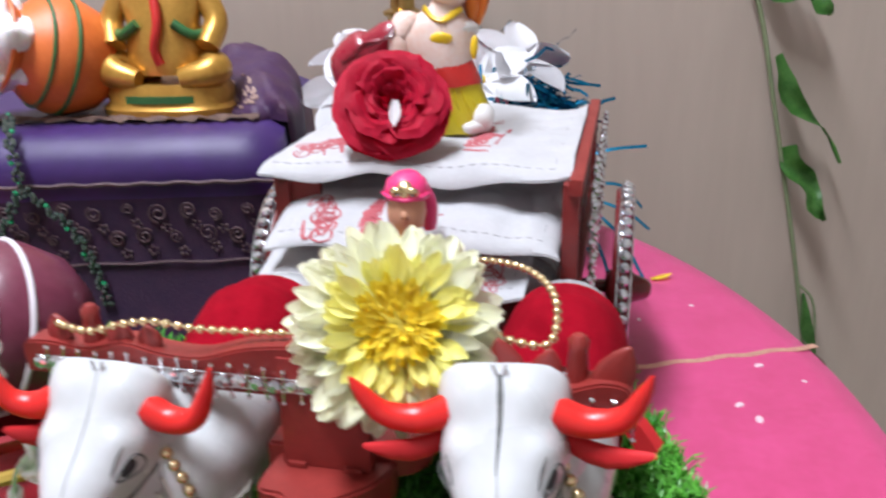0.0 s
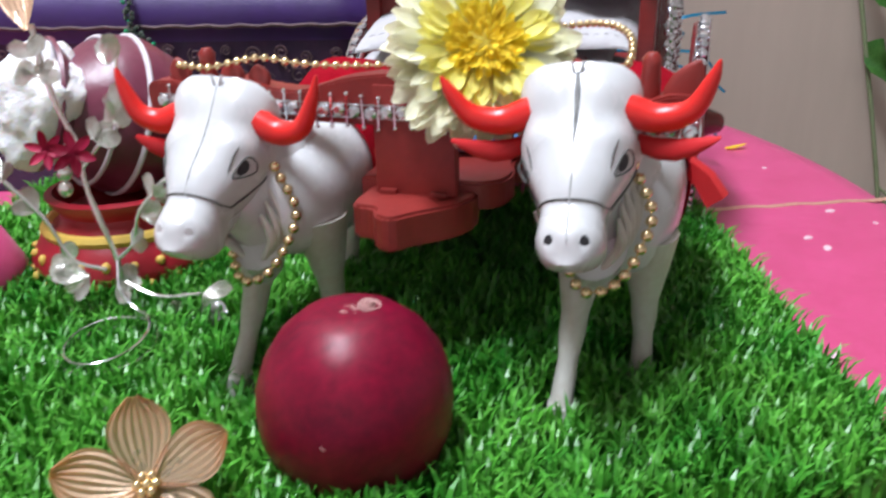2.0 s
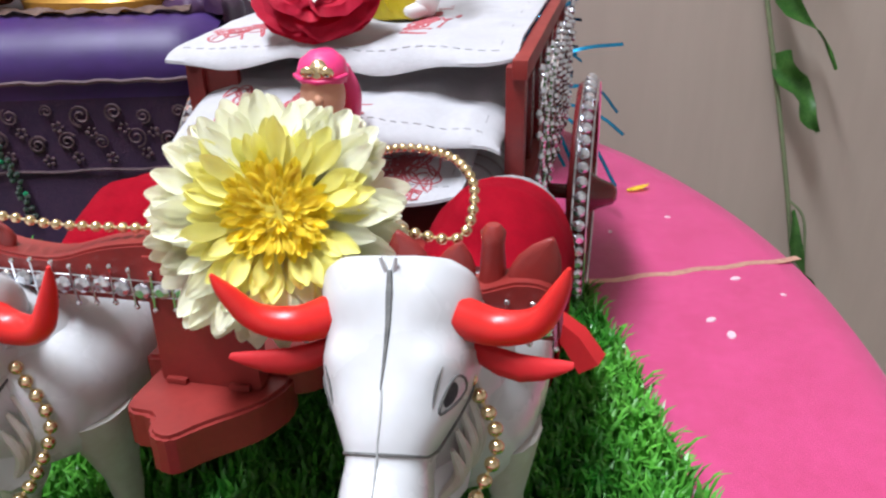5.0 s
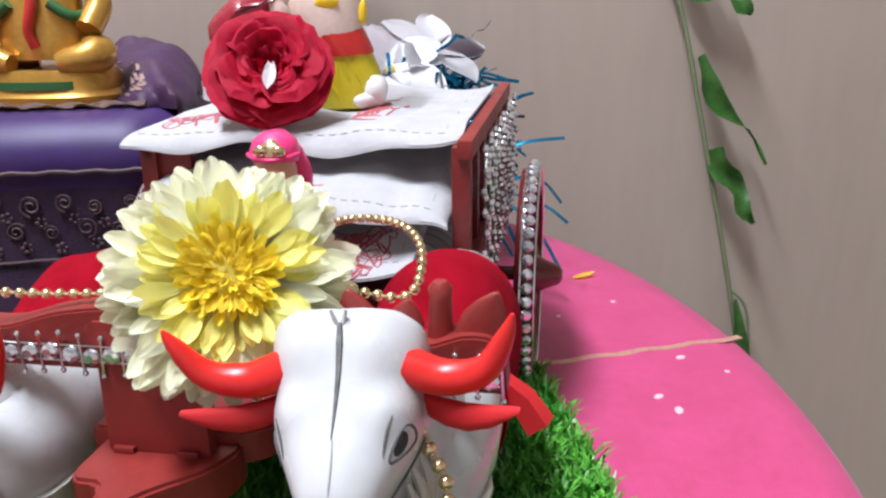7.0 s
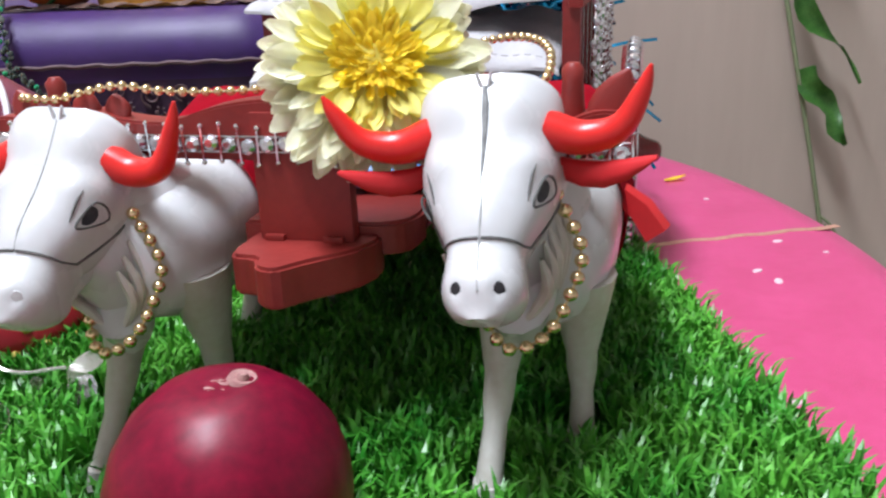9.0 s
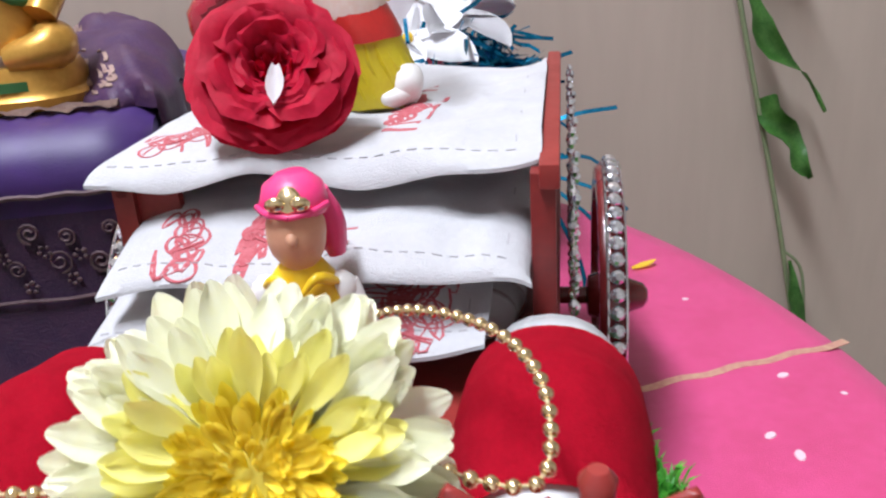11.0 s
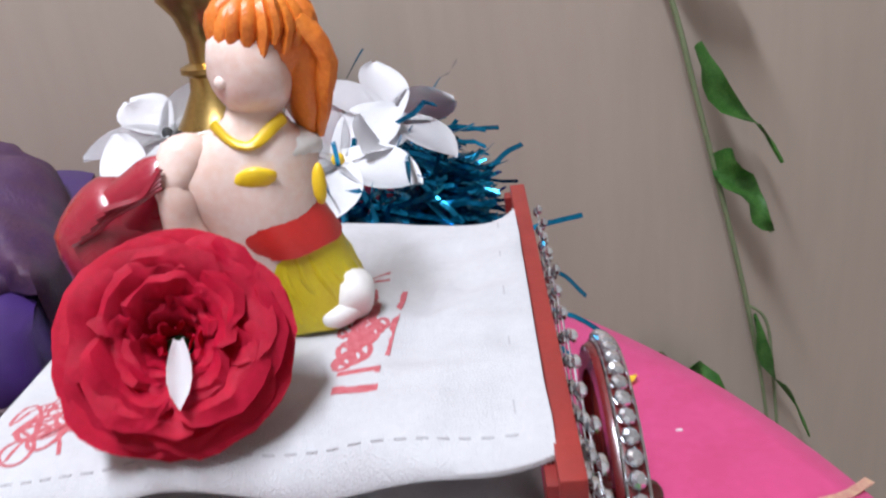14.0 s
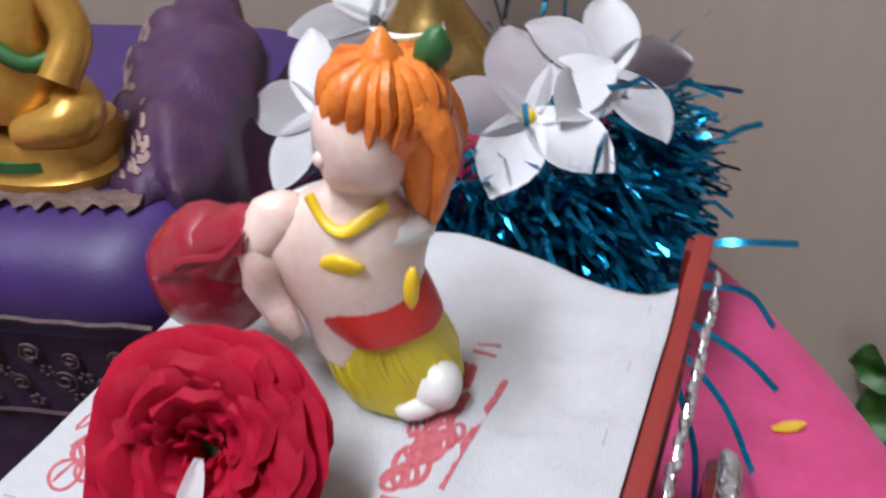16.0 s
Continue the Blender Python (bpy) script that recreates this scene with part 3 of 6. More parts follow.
    prof = [tuple(p) for p in curve(prof, 44)]
    bm = bmesh.new()
    rings = []
    for s, w, d in prof:
        row = []
        for i in range(56):
            x, y = math.cos(2 * math.pi * i / 56), math.sin(2 * math.pi * i / 56)
            x, y = math.copysign(abs(x) ** (2 / 2.6), x), math.copysign(abs(y) ** (2 / 2.6), y)
            row.append(bm.verts.new(axis * L * s - nrm * d + Vector((x * w, 0, 0)) + nrm * (y * d + relief(s, x) * max(0, y))))
        rings.append(row)
    for r0, r1 in zip(rings, rings[1:]):
        for i in range(56):
            bm.faces.new((r0[i], r0[(i + 1) % 56], r1[(i + 1) % 56], r1[i]))
    bm.faces.new(rings[0][::-1])
    bm.faces.new(rings[-1])
    # lower jaw
    loft(bm, [(axis * L * s - nrm * d, (w, 0, 0), nrm * h) for s, d, w, h in [(0.42, 0.030, 0.012, 0.009), (0.6, 0.0255, 0.0105, 0.008), (0.78, 0.021, 0.009, 0.006), (0.92, 0.017, 0.007, 0.004)]], 20)
    head = part("head", bm, WHITE, o, "white enamelled head with painted halter", H)
    for side in (-1, 1):
        bm = bmesh.new()
        tx, tz = tips[max(0, side)]
        pts = curve([(side * (0.0150 + (tx - 0.0150) * f), y, z) for f, y, z in ((0, 0.001, -0.0120), (0.36, 0.000, -0.0150), (0.72, -0.002, -0.0120), (0.92, -0.0035, tz * 0.5 - 0.0045), (1, -0.0045, tz))], 16)
        tube(bm, pts, [0.0048 * (1 - (i / 15) ** 1.5) ** 0.9 + 0.0005 for i in range(16)], 14)
        part("horn", bm, HORN, head, "glossy red plastic horn")
        bm = bmesh.new()
        reach = ears[max(0, side)]
        pts = [(side * (0.014 + reach * s), 0.006 - 0.016 * s, -0.0225 - 0.0045 * math.sin(s * math.pi) + 0.004 * s) for s in (0, 0.15, 0.35, 0.55, 0.75, 0.9, 1)]
        loft(bm, [(p, (0, 0.0008 + w * 0.2, 0), (0, 0.0006, w * 0.55)) for p, w in zip(pts, (0.004, 0.0055, 0.0066, 0.0066, 0.005, 0.0028, 0.0006))], 10)
        if reach > 0.01:
            part("ear", bm, EARRED, head, "red leaf-shaped ear")
        # painted eye: almond outline, pupil and brow, laid on the cheek
        ec, ea = 0.46, (0.88 if side > 0 else 0.99)
        bm = bmesh.new()
        rim = [on_face(ec + 0.072 * math.cos(k * math.pi / 8) - 0.03 * math.sin(k * math.pi / 8), side * (ea + 0.09 * math.sin(k * math.pi / 8) * (1.2 if k < 8 else 0.8)), 0.0002) for k in range(17)]
        tube(bm, rim, 0.0004, 5)
        tube(bm, [on_face(ec - 0.10 + 0.16 * s, side * (ea - 0.15 - 0.04 * math.sin(s * math.pi)), 0.0002) for s in (0, 0.2, 0.4, 0.6, 0.8, 1)], [0.0001, 0.0003, 0.0004, 0.0004, 0.0003, 0.0001], 5)
        part("eyelid", bm, GREYINK, head, "painted eyelid line")
        bm = bmesh.new()
        mid = bm.verts.new(on_face(ec, side * ea, 0.0005))
        ring = [bm.verts.new(on_face(ec + 0.050 * math.cos(k * math.pi / 8), side * (ea + 0.06 * math.sin(k * math.pi / 8)), 0.0003)) for k in range(16)]
        low = [bm.verts.new(v.co - Vector((side * 0.0006, 0, 0)) - nrm * 0.0006) for v in ring]
        for k in range(16):
            bm.faces.new((mid, ring[k], ring[(k + 1) % 16]))
            bm.faces.new((ring[k], low[k], low[(k + 1) % 16], ring[(k + 1) % 16]))
        part("eye", bm, BLACK, head, "painted black eye")
        bm = bmesh.new()
        p = on_face(0.93, side * 0.50, 0.0)
        lathe(bm, [(0.0006, -0.0006), (0.0017, -0.0001), (0.0016, 0.0004), (0.0006, 0.0005)], 10, m=frame_from(p, nrm + Vector((side * 0.5, 0, 0)) + axis * 0.7, (0, 0, 1)) @ Matrix.Diagonal((1, 1.5, 1, 1)))
        part("nostril", bm, BLACK if open_seam else WHITE, head, "dark painted nostril" if open_seam else "shallow unpainted nostril")
        bm = bmesh.new()
        pts = [on_face(0.70, side * q, 0.0002) for q in (0.03, 0.25, 0.5, 0.7, 0.85, 0.96)] + [on_face(0.70 - 0.50 * s, side * 0.995, -0.002 - 0.008 * s) + Vector((side * 0.0003, 0, 0)) for s in (0.05, 0.25, 0.5, 0.75, 1)]
        tube(bm, pts, 0.00045, 5)
        part("halter", bm, GREYINK, head, "thin painted halter line")
        bm = bmesh.new()
        lathe(bm, [(0.001, -0.001), (0.0042, -0.0006), (0.0042, 0.0010), (0.001, 0.0016)], 14, m=frame_from((side * 0.0180, 0.0010, -0.027), (side, -0.35, 0), (0, 0, 1)))
        part("bridle_button", bm, WHITE, head)
    bm = bmesh.new()
    if open_seam:
        tube(bm, [on_face(s, 0.02 * math.sin(s * 9), 0.0001) for s in (-0.01, 0.08, 0.2, 0.32, 0.40, 0.46)], [0.0008, 0.0012, 0.0009, 0.0006, 0.0004, 0.0002], 5)
        part("seam", bm, GREYINK, head, "open moulding seam down the face")
        bm = bmesh.new()
        tube(bm, [on_face(0.46 + 0.06 * k, 0.02 * math.sin(k), 0.0001) for k in range(9)], 0.0003, 5)
        part("seam", bm, STEELINE, head, "faint moulding seam down the nose")
    else:
        tube(bm, [on_face(s, 0.03 * math.sin(s * 7), 0.0001) for s in (0.0, 0.1, 0.2, 0.3, 0.4, 0.5, 0.6, 0.7)], 0.0003, 5)
        part("seam", bm, STEELINE, head, "faint moulding seam down the face")
    bm = bmesh.new()
    for k in range(2):
        tube(bm, [(0.002 * k - 0.001, 0.001, 0.0), (0.004 * k - 0.002, 0.0005, 0.004)], [0.0009, 0.0004], 5)
    part("tuft", bm, WHITE, head)
    return o


def bead_mesh(r):
    bm = bmesh.new()
    bmesh.ops.create_icosphere(bm, subdivisions=2, radius=r)
    return mesh_of("bead", bm, GOLD)


BEAD = bead_mesh(0.0021)
BEAD_SMALL = bead_mesh(0.0016)


def bead_chain(name, pts, step, label, mesh, group=""):
    """Gold beads on a cord along a curve (world places)."""
    places = even(pts, step)
    o = empty(name, Matrix.Translation(places[0]), label, "bead chain", group)
    bm = bmesh.new()
    tube(bm, [p - places[0] for p in places], 0.0004, 5)
    part("cord", bm, CORD, o)
    for p in places:
        part("bead", mesh, None, o, m=Matrix.Translation(p - places[0]))
    return o


OX_R, OX_L = at_cart(0.078, -0.142, 0.002), at_cart(-0.048, -0.156, 0.002)
HEAD_R, HEAD_L = (-0.0120, -0.0139, 0.1317), (-0.0136, -0.0059, 0.1232)
ox(OX_R, HEAD_R, (2.2, 2, -3.7), 0.986, (0.027, 0.030), ((0.0442, 0.0016), (0.0432, 0.0039)), True, "white enamelled toy ox with red horns, looking straight ahead")
ox(OX_L, HEAD_L, (5.4, -0.4, 3.3), 0.98, (0.014, 0.004), ((0.0370, 0.0046), (0.0400, 0.0080)), False, "white enamelled toy ox with red horns, head turned aside")
for mm, hd in ((OX_R, HEAD_R), (OX_L, HEAD_L)):
    H = mm @ Matrix.Translation(hd)
    hx, hy, hz = hd
    loop = [H @ Vector((0.0190, 0.002, -0.029))] + [mm @ Vector((hx * 0.4 + x, hy + y - 0.004, hz + z)) for x, y, z in
            [(0.0190, 0.004, -0.044), (0.0165, 0.000, -0.056), (0.0100, -0.005, -0.067), (0.000, -0.006, -0.071), (-0.007, 0.000, -0.065), (-0.0115, 0.010, -0.053)]] + [H @ Vector((-0.0125, 0.016, -0.032))]
    bead_chain("bead_necklace", loop, 0.0047, "string of small gold beads round the ox's neck", BEAD, "ox necklaces")

# ---------------------------------------------------------------- cart body
cart = empty("toy_cart", CART, "oxide-red plastic toy ox cart trimmed with silver rhinestones", "toy cart")


def plate(name, outline, z0, z1, mat, parent, label="", bevel=0.0012):
    bm = bmesh.new()
    f = bm.faces.new([bm.verts.new((*p, z0)) for p in outline])
    r = bmesh.ops.extrude_face_region(bm, geom=[f])
    bmesh.ops.translate(bm, vec=(0, 0, z1 - z0), verts=[g for g in r["geom"] if isinstance(g, bmesh.types.BMVert)])
    if bevel:
        bmesh.ops.bevel(bm, geom=list(bm.edges), offset=bevel, segments=2, affect="EDGES")
    return part(name, bm, mat, parent, label)


def smooth2(pts, k):
    return [(p.x, p.y) for p in curve([(*p, 0) for p in pts], k)]


# footboard in front, shaped like a bracket
front = [(-0.016, -0.130)] + smooth2([(-0.0165, -0.149), (-0.014, -0.155), (-0.006, -0.156), (-0.003, -0.163), (0.004, -0.165), (0.011, -0.157), (0.022, -0.146), (0.027, -0.135)], 20) + [(0.026, -0.127)]
plate("footboard", front, 0.0690, 0.0825, CARTRED, cart, "bracket-shaped front footboard")
back = [(-0.020, -0.05), (-0.020, -0.134)] + smooth2([(0.026, -0.131), (0.034, -0.126), (0.037, -0.115), (0.034, -0.103), (0.033, -0.095)], 12) + [(0.045, -0.088), (0.045, -0.05)]
plate("tongue", back, 0.0750, 0.0865, CARTRED, cart, "flat tongue board")
plate("bed", [(-0.072, -0.052), (0.074, -0.052), (0.074, 0.195), (-0.072, 0.195)], 0.072, 0.082, CARTRED, cart)
plate("side_block", [(0.036, -0.062), (0.048, -0.062), (0.048, 0.06), (0.036, 0.06)], 0.045, 0.0718, CARTRED, cart)
plate("side_block", [(-0.048, -0.062), (-0.036, -0.062), (-0.036, 0.06), (-0.048, 0.06)], 0.045, 0.0718, CARTRED, cart)
bm = bmesh.new()
box(bm, (0.0045, -0.1365, 0.1030), (0.0315, 0.006, 0.041), 0.0008)
up = part("upright", bm, CARTRED, cart, "red board that carries the yoke")
for x in (-0.006, 0.014):
    bm = bmesh.new()
    box(bm, (x, -0.1402, 0.0835), (0.0065, 0.002, 0.002), 0.0005)
    part("clip", bm, CARTRED, up)
# yoke with scalloped top, pegs and rhinestone strip
top = smooth2([(-0.108, 0.108), (-0.108, 0.119), (-0.098, 0.121), (-0.083, 0.1195), (-0.068, 0.123), (-0.055, 0.1205), (-0.040, 0.120), (-0.025, 0.1245), (-0.010, 0.127), (0.005, 0.1275), (0.020, 0.127), (0.035, 0.124), (0.05, 0.120), (0.06, 0.121), (0.072, 0.1245), (0.083, 0.121), (0.095, 0.1245), (0.104, 0.122), (0.106, 0.108)], 60)
bm = bmesh.new()
f = bm.faces.new([bm.verts.new((x, -0.1385, z)) for x, z in top])
r = bmesh.ops.extrude_face_region(bm, geom=[f])
bmesh.ops.translate(bm, vec=(0, 0.011, 0), verts=[g for g in r["geom"] if isinstance(g, bmesh.types.BMVert)])
bmesh.ops.bevel(bm, geom=[e for e in bm.edges if e.is_manifold and e.calc_face_angle(0) > 1.2], offset=0.0008, segments=2, affect="EDGES")
yoke = part("yoke", bm, CARTRED, cart, "scalloped red yoke beam")
for x, h in ((-0.084, 0.133), (0.087, 0.137)):
    bm = bmesh.new()
    lathe(bm, [(0.0040, 0.118), (0.0030, h - 0.005), (0.0034, h - 0.002), (0.0018, h)], 12, m=Matrix.Translation((x, -0.131, 0)))
    part("peg", bm, CARTRED, yoke)
for x, w, h, lean in ((0.066, 0.0062, 0.0135, -18), (0.077, 0.0056, 0.0110, 10), (0.097, 0.0066, 0.0150, 22), (-0.095, 0.0052, 0.0080, -12), (-0.072, 0.0056, 0.0075, 14), (-0.060, 0.0050, 0.0065, -8)):
    bm = bmesh.new()
    loft(bm, [((0, 0, h * s), (w * r, 0, 0), (0, 0.0022 * (1 - 0.5 * s), 0)) for s, r in ((-0.2, 0.8), (0.15, 1.0), (0.45, 0.92), (0.75, 0.6), (0.95, 0.22), (1.0, 0.06))], 14)
    part("lobe", bm, CARTRED, yoke, "upright leaf-shaped lobe", pose(x, -0.1335, 0.1215, 0, lean, 0))
bm = bmesh.new()
box(bm, (0, 0, 0), (0.0007, 0.0007, 0.0118), 0)
for h in (-0.0059, 0.0059):
    ball(bm, (0, 0, h), 0.0009)
PIN = mesh_of("pin", bm, SILVER, False)
for i in range(33):
    x = -0.100 + 0.0063 * i
    z = 0.1135 + 0.0006 * math.sin(i * 1.7)
    part("crystal", JEWEL, None, yoke, m=pose(x, -0.1405, z, 90, 0, 0))
    part("pin", PIN, None, yoke, m=pose(x + 0.00315, -0.1402, z, 0, 3 * math.sin(i * 2.3), 0))
bm = bmesh.new()
for dz in (-0.0024, 0.0024):
    tube(bm, [(-0.102, -0.1397, 0.1135 + dz), (0.104, -0.1397, 0.1135 + dz)], 0.0004, 5)
part("strip", bm, SILVER, yoke, "silver wire of the rhinestone strip")

# posts and rails
for x, y in ((-0.070, 0.014), (0.0755, 0.0), (-0.070, 0.19), (0.0755, 0.19)):
    bm = bmesh.new()
    box(bm, (x, y, 0.1135 if x > 0 else 0.1095), (0.008, 0.008, 0.069), 0.0012)
    part("post", bm, CARTPOST, cart)
for x in (-0.0700, 0.0775):
    bm = bmesh.new()
    box(bm, (x, 0.093 if x > 0 else 0.102, 0.1475 if x > 0 else 0.1405), (0.0064, 0.200 if x > 0 else 0.184, 0.008), 0.0012)
    part("rail", bm, CARTRED if x > 0 else CARTPOST, cart)
    bm = bmesh.new()
    box(bm, (x * 1.0, 0.095, 0.088), (0.005, 0.185, 0.012), 0.001)
    part("rail", bm, CARTRED, cart)
    # dark inside slats
    for k in range(6):
        bm = bmesh.new()
        box(bm, (x * 0.975, 0.018 + 0.031 * k, 0.118), (0.003, 0.009, 0.054), 0.0008)
        part("slat", bm, CARTDARK, cart)
bm = bmesh.new()
box(bm, (-0.0590, 0.0145, 0.1130), (0.017, 0.004, 0.060), 0.001)
part("front_board", bm, CARTPOST, cart, "dark red board at the front corner")
# rhinestone netting hung along the side
for x in (0.085,):
    bm = bmesh.new()
    for k in range(12):
        for j in range(15):
            y = 0.004 + 0.0155 * k + (0.0075 if j % 2 else 0)
            z = 0.146 - 0.0046 * j
            lathe(bm, [(0.0006, -0.0012), (0.0021, -0.0003), (0.0019, 0.0008), (0.0008, 0.0015)], 6, m=frame_from((x + 0.0008 * math.sin(k * 2 + j), y + 0.001 * math.sin(j * 3.1 + k), z), (math.copysign(1, x), 0, 0)))
            if j:
                y0 = 0.004 + 0.0155 * k + (0 if j % 2 else 0.0075)
                tube(bm, [(x, y0, z + 0.0046), (x, y, z)], 0.0004, 4)
    tagged(part("rhinestone_netting", bm, CRYSTAL, cart, "diamond netting of silver rhinestones", smooth=False), kind="stuff")
# axle and wheels
bm = bmesh.new()
tube(bm, [(-0.108, 0.095, 0.059), (0.108, 0.095, 0.059)], 0.004, 10)
part("axle", bm, CARTDARK, cart)
for x in (-0.1, 0.1):
    s = math.copysign(1, x)
    M = pose(x, 0.095, 0.059, 0, 90 * s, 0)
    bm = bmesh.new()
    prof = [(0.0485, -0.005), (0.0575, -0.005), (0.0585, -0.003), (0.0585, 0.003), (0.0575, 0.005), (0.0485, 0.005), (0.0478, 0), (0.0485, -0.005)]
    rings = [(Vector((0, 0, h)), Vector((r, 0, 0)), Vector((0, r, 0))) for r, h in prof]
    loft(bm, rings, 48, closed=False)
    wheel = part("wheel", bm, CARTDARK, cart, "red cart wheel ringed with rhinestones", M)
    bm = bmesh.new()
    lathe(bm, [(0.004, -0.009), (0.009, -0.008), (0.011, -0.003), (0.011, 0.004), (0.008, 0.009), (0.0055, 0.016), (0.003, 0.018)], 20)
    part("hub", bm, CARTDARK, wheel)
    for k in range(8):
        bm = bmesh.new()
        a = k * math.pi / 4
        tube(bm, [(0.008 * math.cos(a), 0.008 * math.sin(a), 0), (0.03 * math.cos(a), 0.03 * math.sin(a), 0.0005), (0.0495 * math.cos(a), 0.0495 * math.sin(a), 0)], [0.0026, 0.0034, 0.0026], 8)
        part("spoke", bm, CARTRED, wheel)
    for k in range(56):
        a = 2 * math.pi * k / 56
        part("crystal", BIGJEWEL, None, wheel, m=pose(0.0605 * math.cos(a), 0.0605 * math.sin(a), 0.0015, 0, 0, math.degrees(a)) @ pose(0, 0, 0, 0, 70, 0))
    bm = bmesh.new()
    for h in (-0.002, 0.005):
        tube(bm, [(0.0596 * math.cos(2 * math.pi * k / 48), 0.0596 * math.sin(2 * math.pi * k / 48), h) for k in range(49)], 0.0006, 5)
    part("strip", bm, SILVER, wheel)

# ---------------------------------------------------------------- printed cloth pouches heaped in the cart
def pouch_height(seed, wr):
    def h(a, b):
        """Puffed height in 0..1 with wrinkles; a, b in -1..1."""
        e = (max(0, 1 - abs(a) ** 6) * max(0, 1 - abs(b) ** 6)) ** 0.5
        w = noise.noise(Vector((a * 2.2 + seed, b * 1.6, seed))) + 0.5 * noise.noise(Vector((a * 5 + seed, b * 4.5, seed * 2)))
        crease = 0.7 * math.exp(-((b - 0.5 * a + 0.4) / 0.08) ** 2) + 0.7 * math.exp(-((a - 0.45 - 0.25 * b) / 0.09) ** 2) - 0.6 * math.exp(-((a - 0.62 + 0.35 * b) / 0.07) ** 2) + 0.6 * math.exp(-((b + 0.15 - 0.9 * (a - 0.3)) / 0.07) ** 2)
        return e * (0.75 + wr * w) + wr * 0.5 * crease * e
    return h


def pouch(name, m, su, sv, base, puff, seed, wr, droop, label):
    """A flat cloth pouch; droop(a, b) lowers it where it hangs over an edge. Returns the thing and its top surface."""
    h = pouch_height(seed, wr)
    o = empty(name, m, label, "cloth pouch", "pouches in the cart")

    def rumple(a, b):
        """Broad creases with sharper crests."""
        k = 0.0
        for f, g, s in ((1.6, 2.3, 1.0), (3.3, 1.7, 0.7), (2.2, 5.1, 0.5)):
            k += s * (0.5 - abs(noise.noise(Vector((a * f + seed * 1.7, b * g - seed, f)))) * 2)
        return 0.0026 * k * max(0, 1 - abs(a) ** 8) * max(0, 1 - abs(b) ** 8)

    def top(a, b):
        wob = 0.0022 * noise.noise(Vector((a * 3, b * 3, seed + 9)))
        return Vector((a * su + wob * (abs(b) ** 3) * 1.4, b * sv + wob * abs(a) ** 3 + 0.002 * math.sin(a * 4 + seed) * abs(b) ** 4, base + puff * h(a, b) + droop(a, b) + rumple(a, b)))

    bm = bmesh.new()
    n = 56
    up = [[bm.verts.new(top(2 * i / n - 1, 2 * j / n - 1) + Vector((0, 0, 0.0006))) for i in range(n + 1)] for j in range(n + 1)]
    dn = [[None] * (n + 1) for _ in range(n + 1)]
    for j in range(n + 1):
        for i in range(n + 1):
            p = top(2 * i / n - 1, 2 * j / n - 1)
            a, b = 2 * i / n - 1, 2 * j / n - 1
            dn[j][i] = bm.verts.new((p.x, p.y, base - 0.35 * puff * h(a, b) + droop(a, b) + rumple(a, b) - 0.0008))
    for g, flip in ((up, False), (dn, True)):
        for j in range(n):
            for i in range(n):
                q = (g[j][i], g[j][i + 1], g[j + 1][i + 1], g[j + 1][i])
                bm.faces.new(q[::-1] if flip else q)
    for k in range(n):
        for a, b in (((0, k), (0, k + 1)), ((n, k + 1), (n, k)), ((k + 1, 0), (k, 0)), ((k, n), (k + 1, n))):
            bm.faces.new((up[a[0]][a[1]], up[b[0]][b[1]], dn[b[0]][b[1]], dn[a[0]][a[1]]))
    part("cloth", bm, CLOTH, o)
    # running stitches near the front and side edges
    bm = bmesh.new()
    bx = lambda p, q: tube(bm, [p, q], 0.00028, 4)
    for k in range(26):
        a = -0.94 + 0.072 * k
        bx(top(a, -0.90) + Vector((0, 0, 0.0007)), top(a + 0.04, -0.90) + Vector((0, 0, 0.0007)))
    for k in range(0, 26, 6):
        b = -0.8 + 0.066 * k
        bx(top(0.90, b) + Vector((0, 0, 0.0007)), top(0.90, b + 0.07) + Vector((0, 0, 0.0007)))
    tagged(part("stitching", bm, THREAD, o, "pale grey running stitches"), kind="stuff")
    return o, top


def print_line(bm, top, pts, r=0.0006, lift=0.0006):
    """A printed stroke that follows the cloth."""
    P = [top(*p) + Vector((0, 0, lift)) for p in pts]
    pairs = []
    for i, p in enumerate(P):
        d = (P[min(i + 1, len(P) - 1)] - P[max(i - 1, 0)])
        s = Vector((-d.y, d.x, 0))
        s = s.normalized() * r if s.length > 1e-9 else Vector((r, 0, 0))
        pairs.append([bm.verts.new(p + s + Vector((0, 0, 0.0001))), bm.verts.new(p - s + Vector((0, 0, 0.0001))), bm.verts.new(p - s - Vector((0, 0, 0.0004))), bm.verts.new(p + s - Vector((0, 0, 0.0004)))])
    for a, b in zip(pairs, pairs[1:]):
        for i in range(4):
            bm.faces.new((a[i], a[(i + 1) % 4], b[(i + 1) % 4], b[i]))


def scribble(o, top, ca, cb, sa, sb, seed, loops=5, r=0.0011):
    """A looping printed motif round (ca, cb)."""
    rg = random.Random(seed)
    bm = bmesh.new()
    stroke = []
    for k in range(loops):
        x0, y0 = ca + sa * rg.uniform(-0.6, 0.6), cb + sb * ((k + 0.5) / loops * 2 - 1)
        ra, rb = sa * rg.uniform(0.3, 0.6), sb * rg.uniform(0.25, 0.45)
        ph, tw = rg.uniform(0, 6), rg.choice((1, 2))
        stroke += [(x0 + ra * math.cos(ph + t * 0.4), y0 + rb * math.sin(ph + t * 0.4 * tw)) for t in range(17)]
    print_line(bm, top, stroke, r * 0.7)
    part("printed_motif", bm, PRINT, o, "smudged red printed motif", smooth=False)


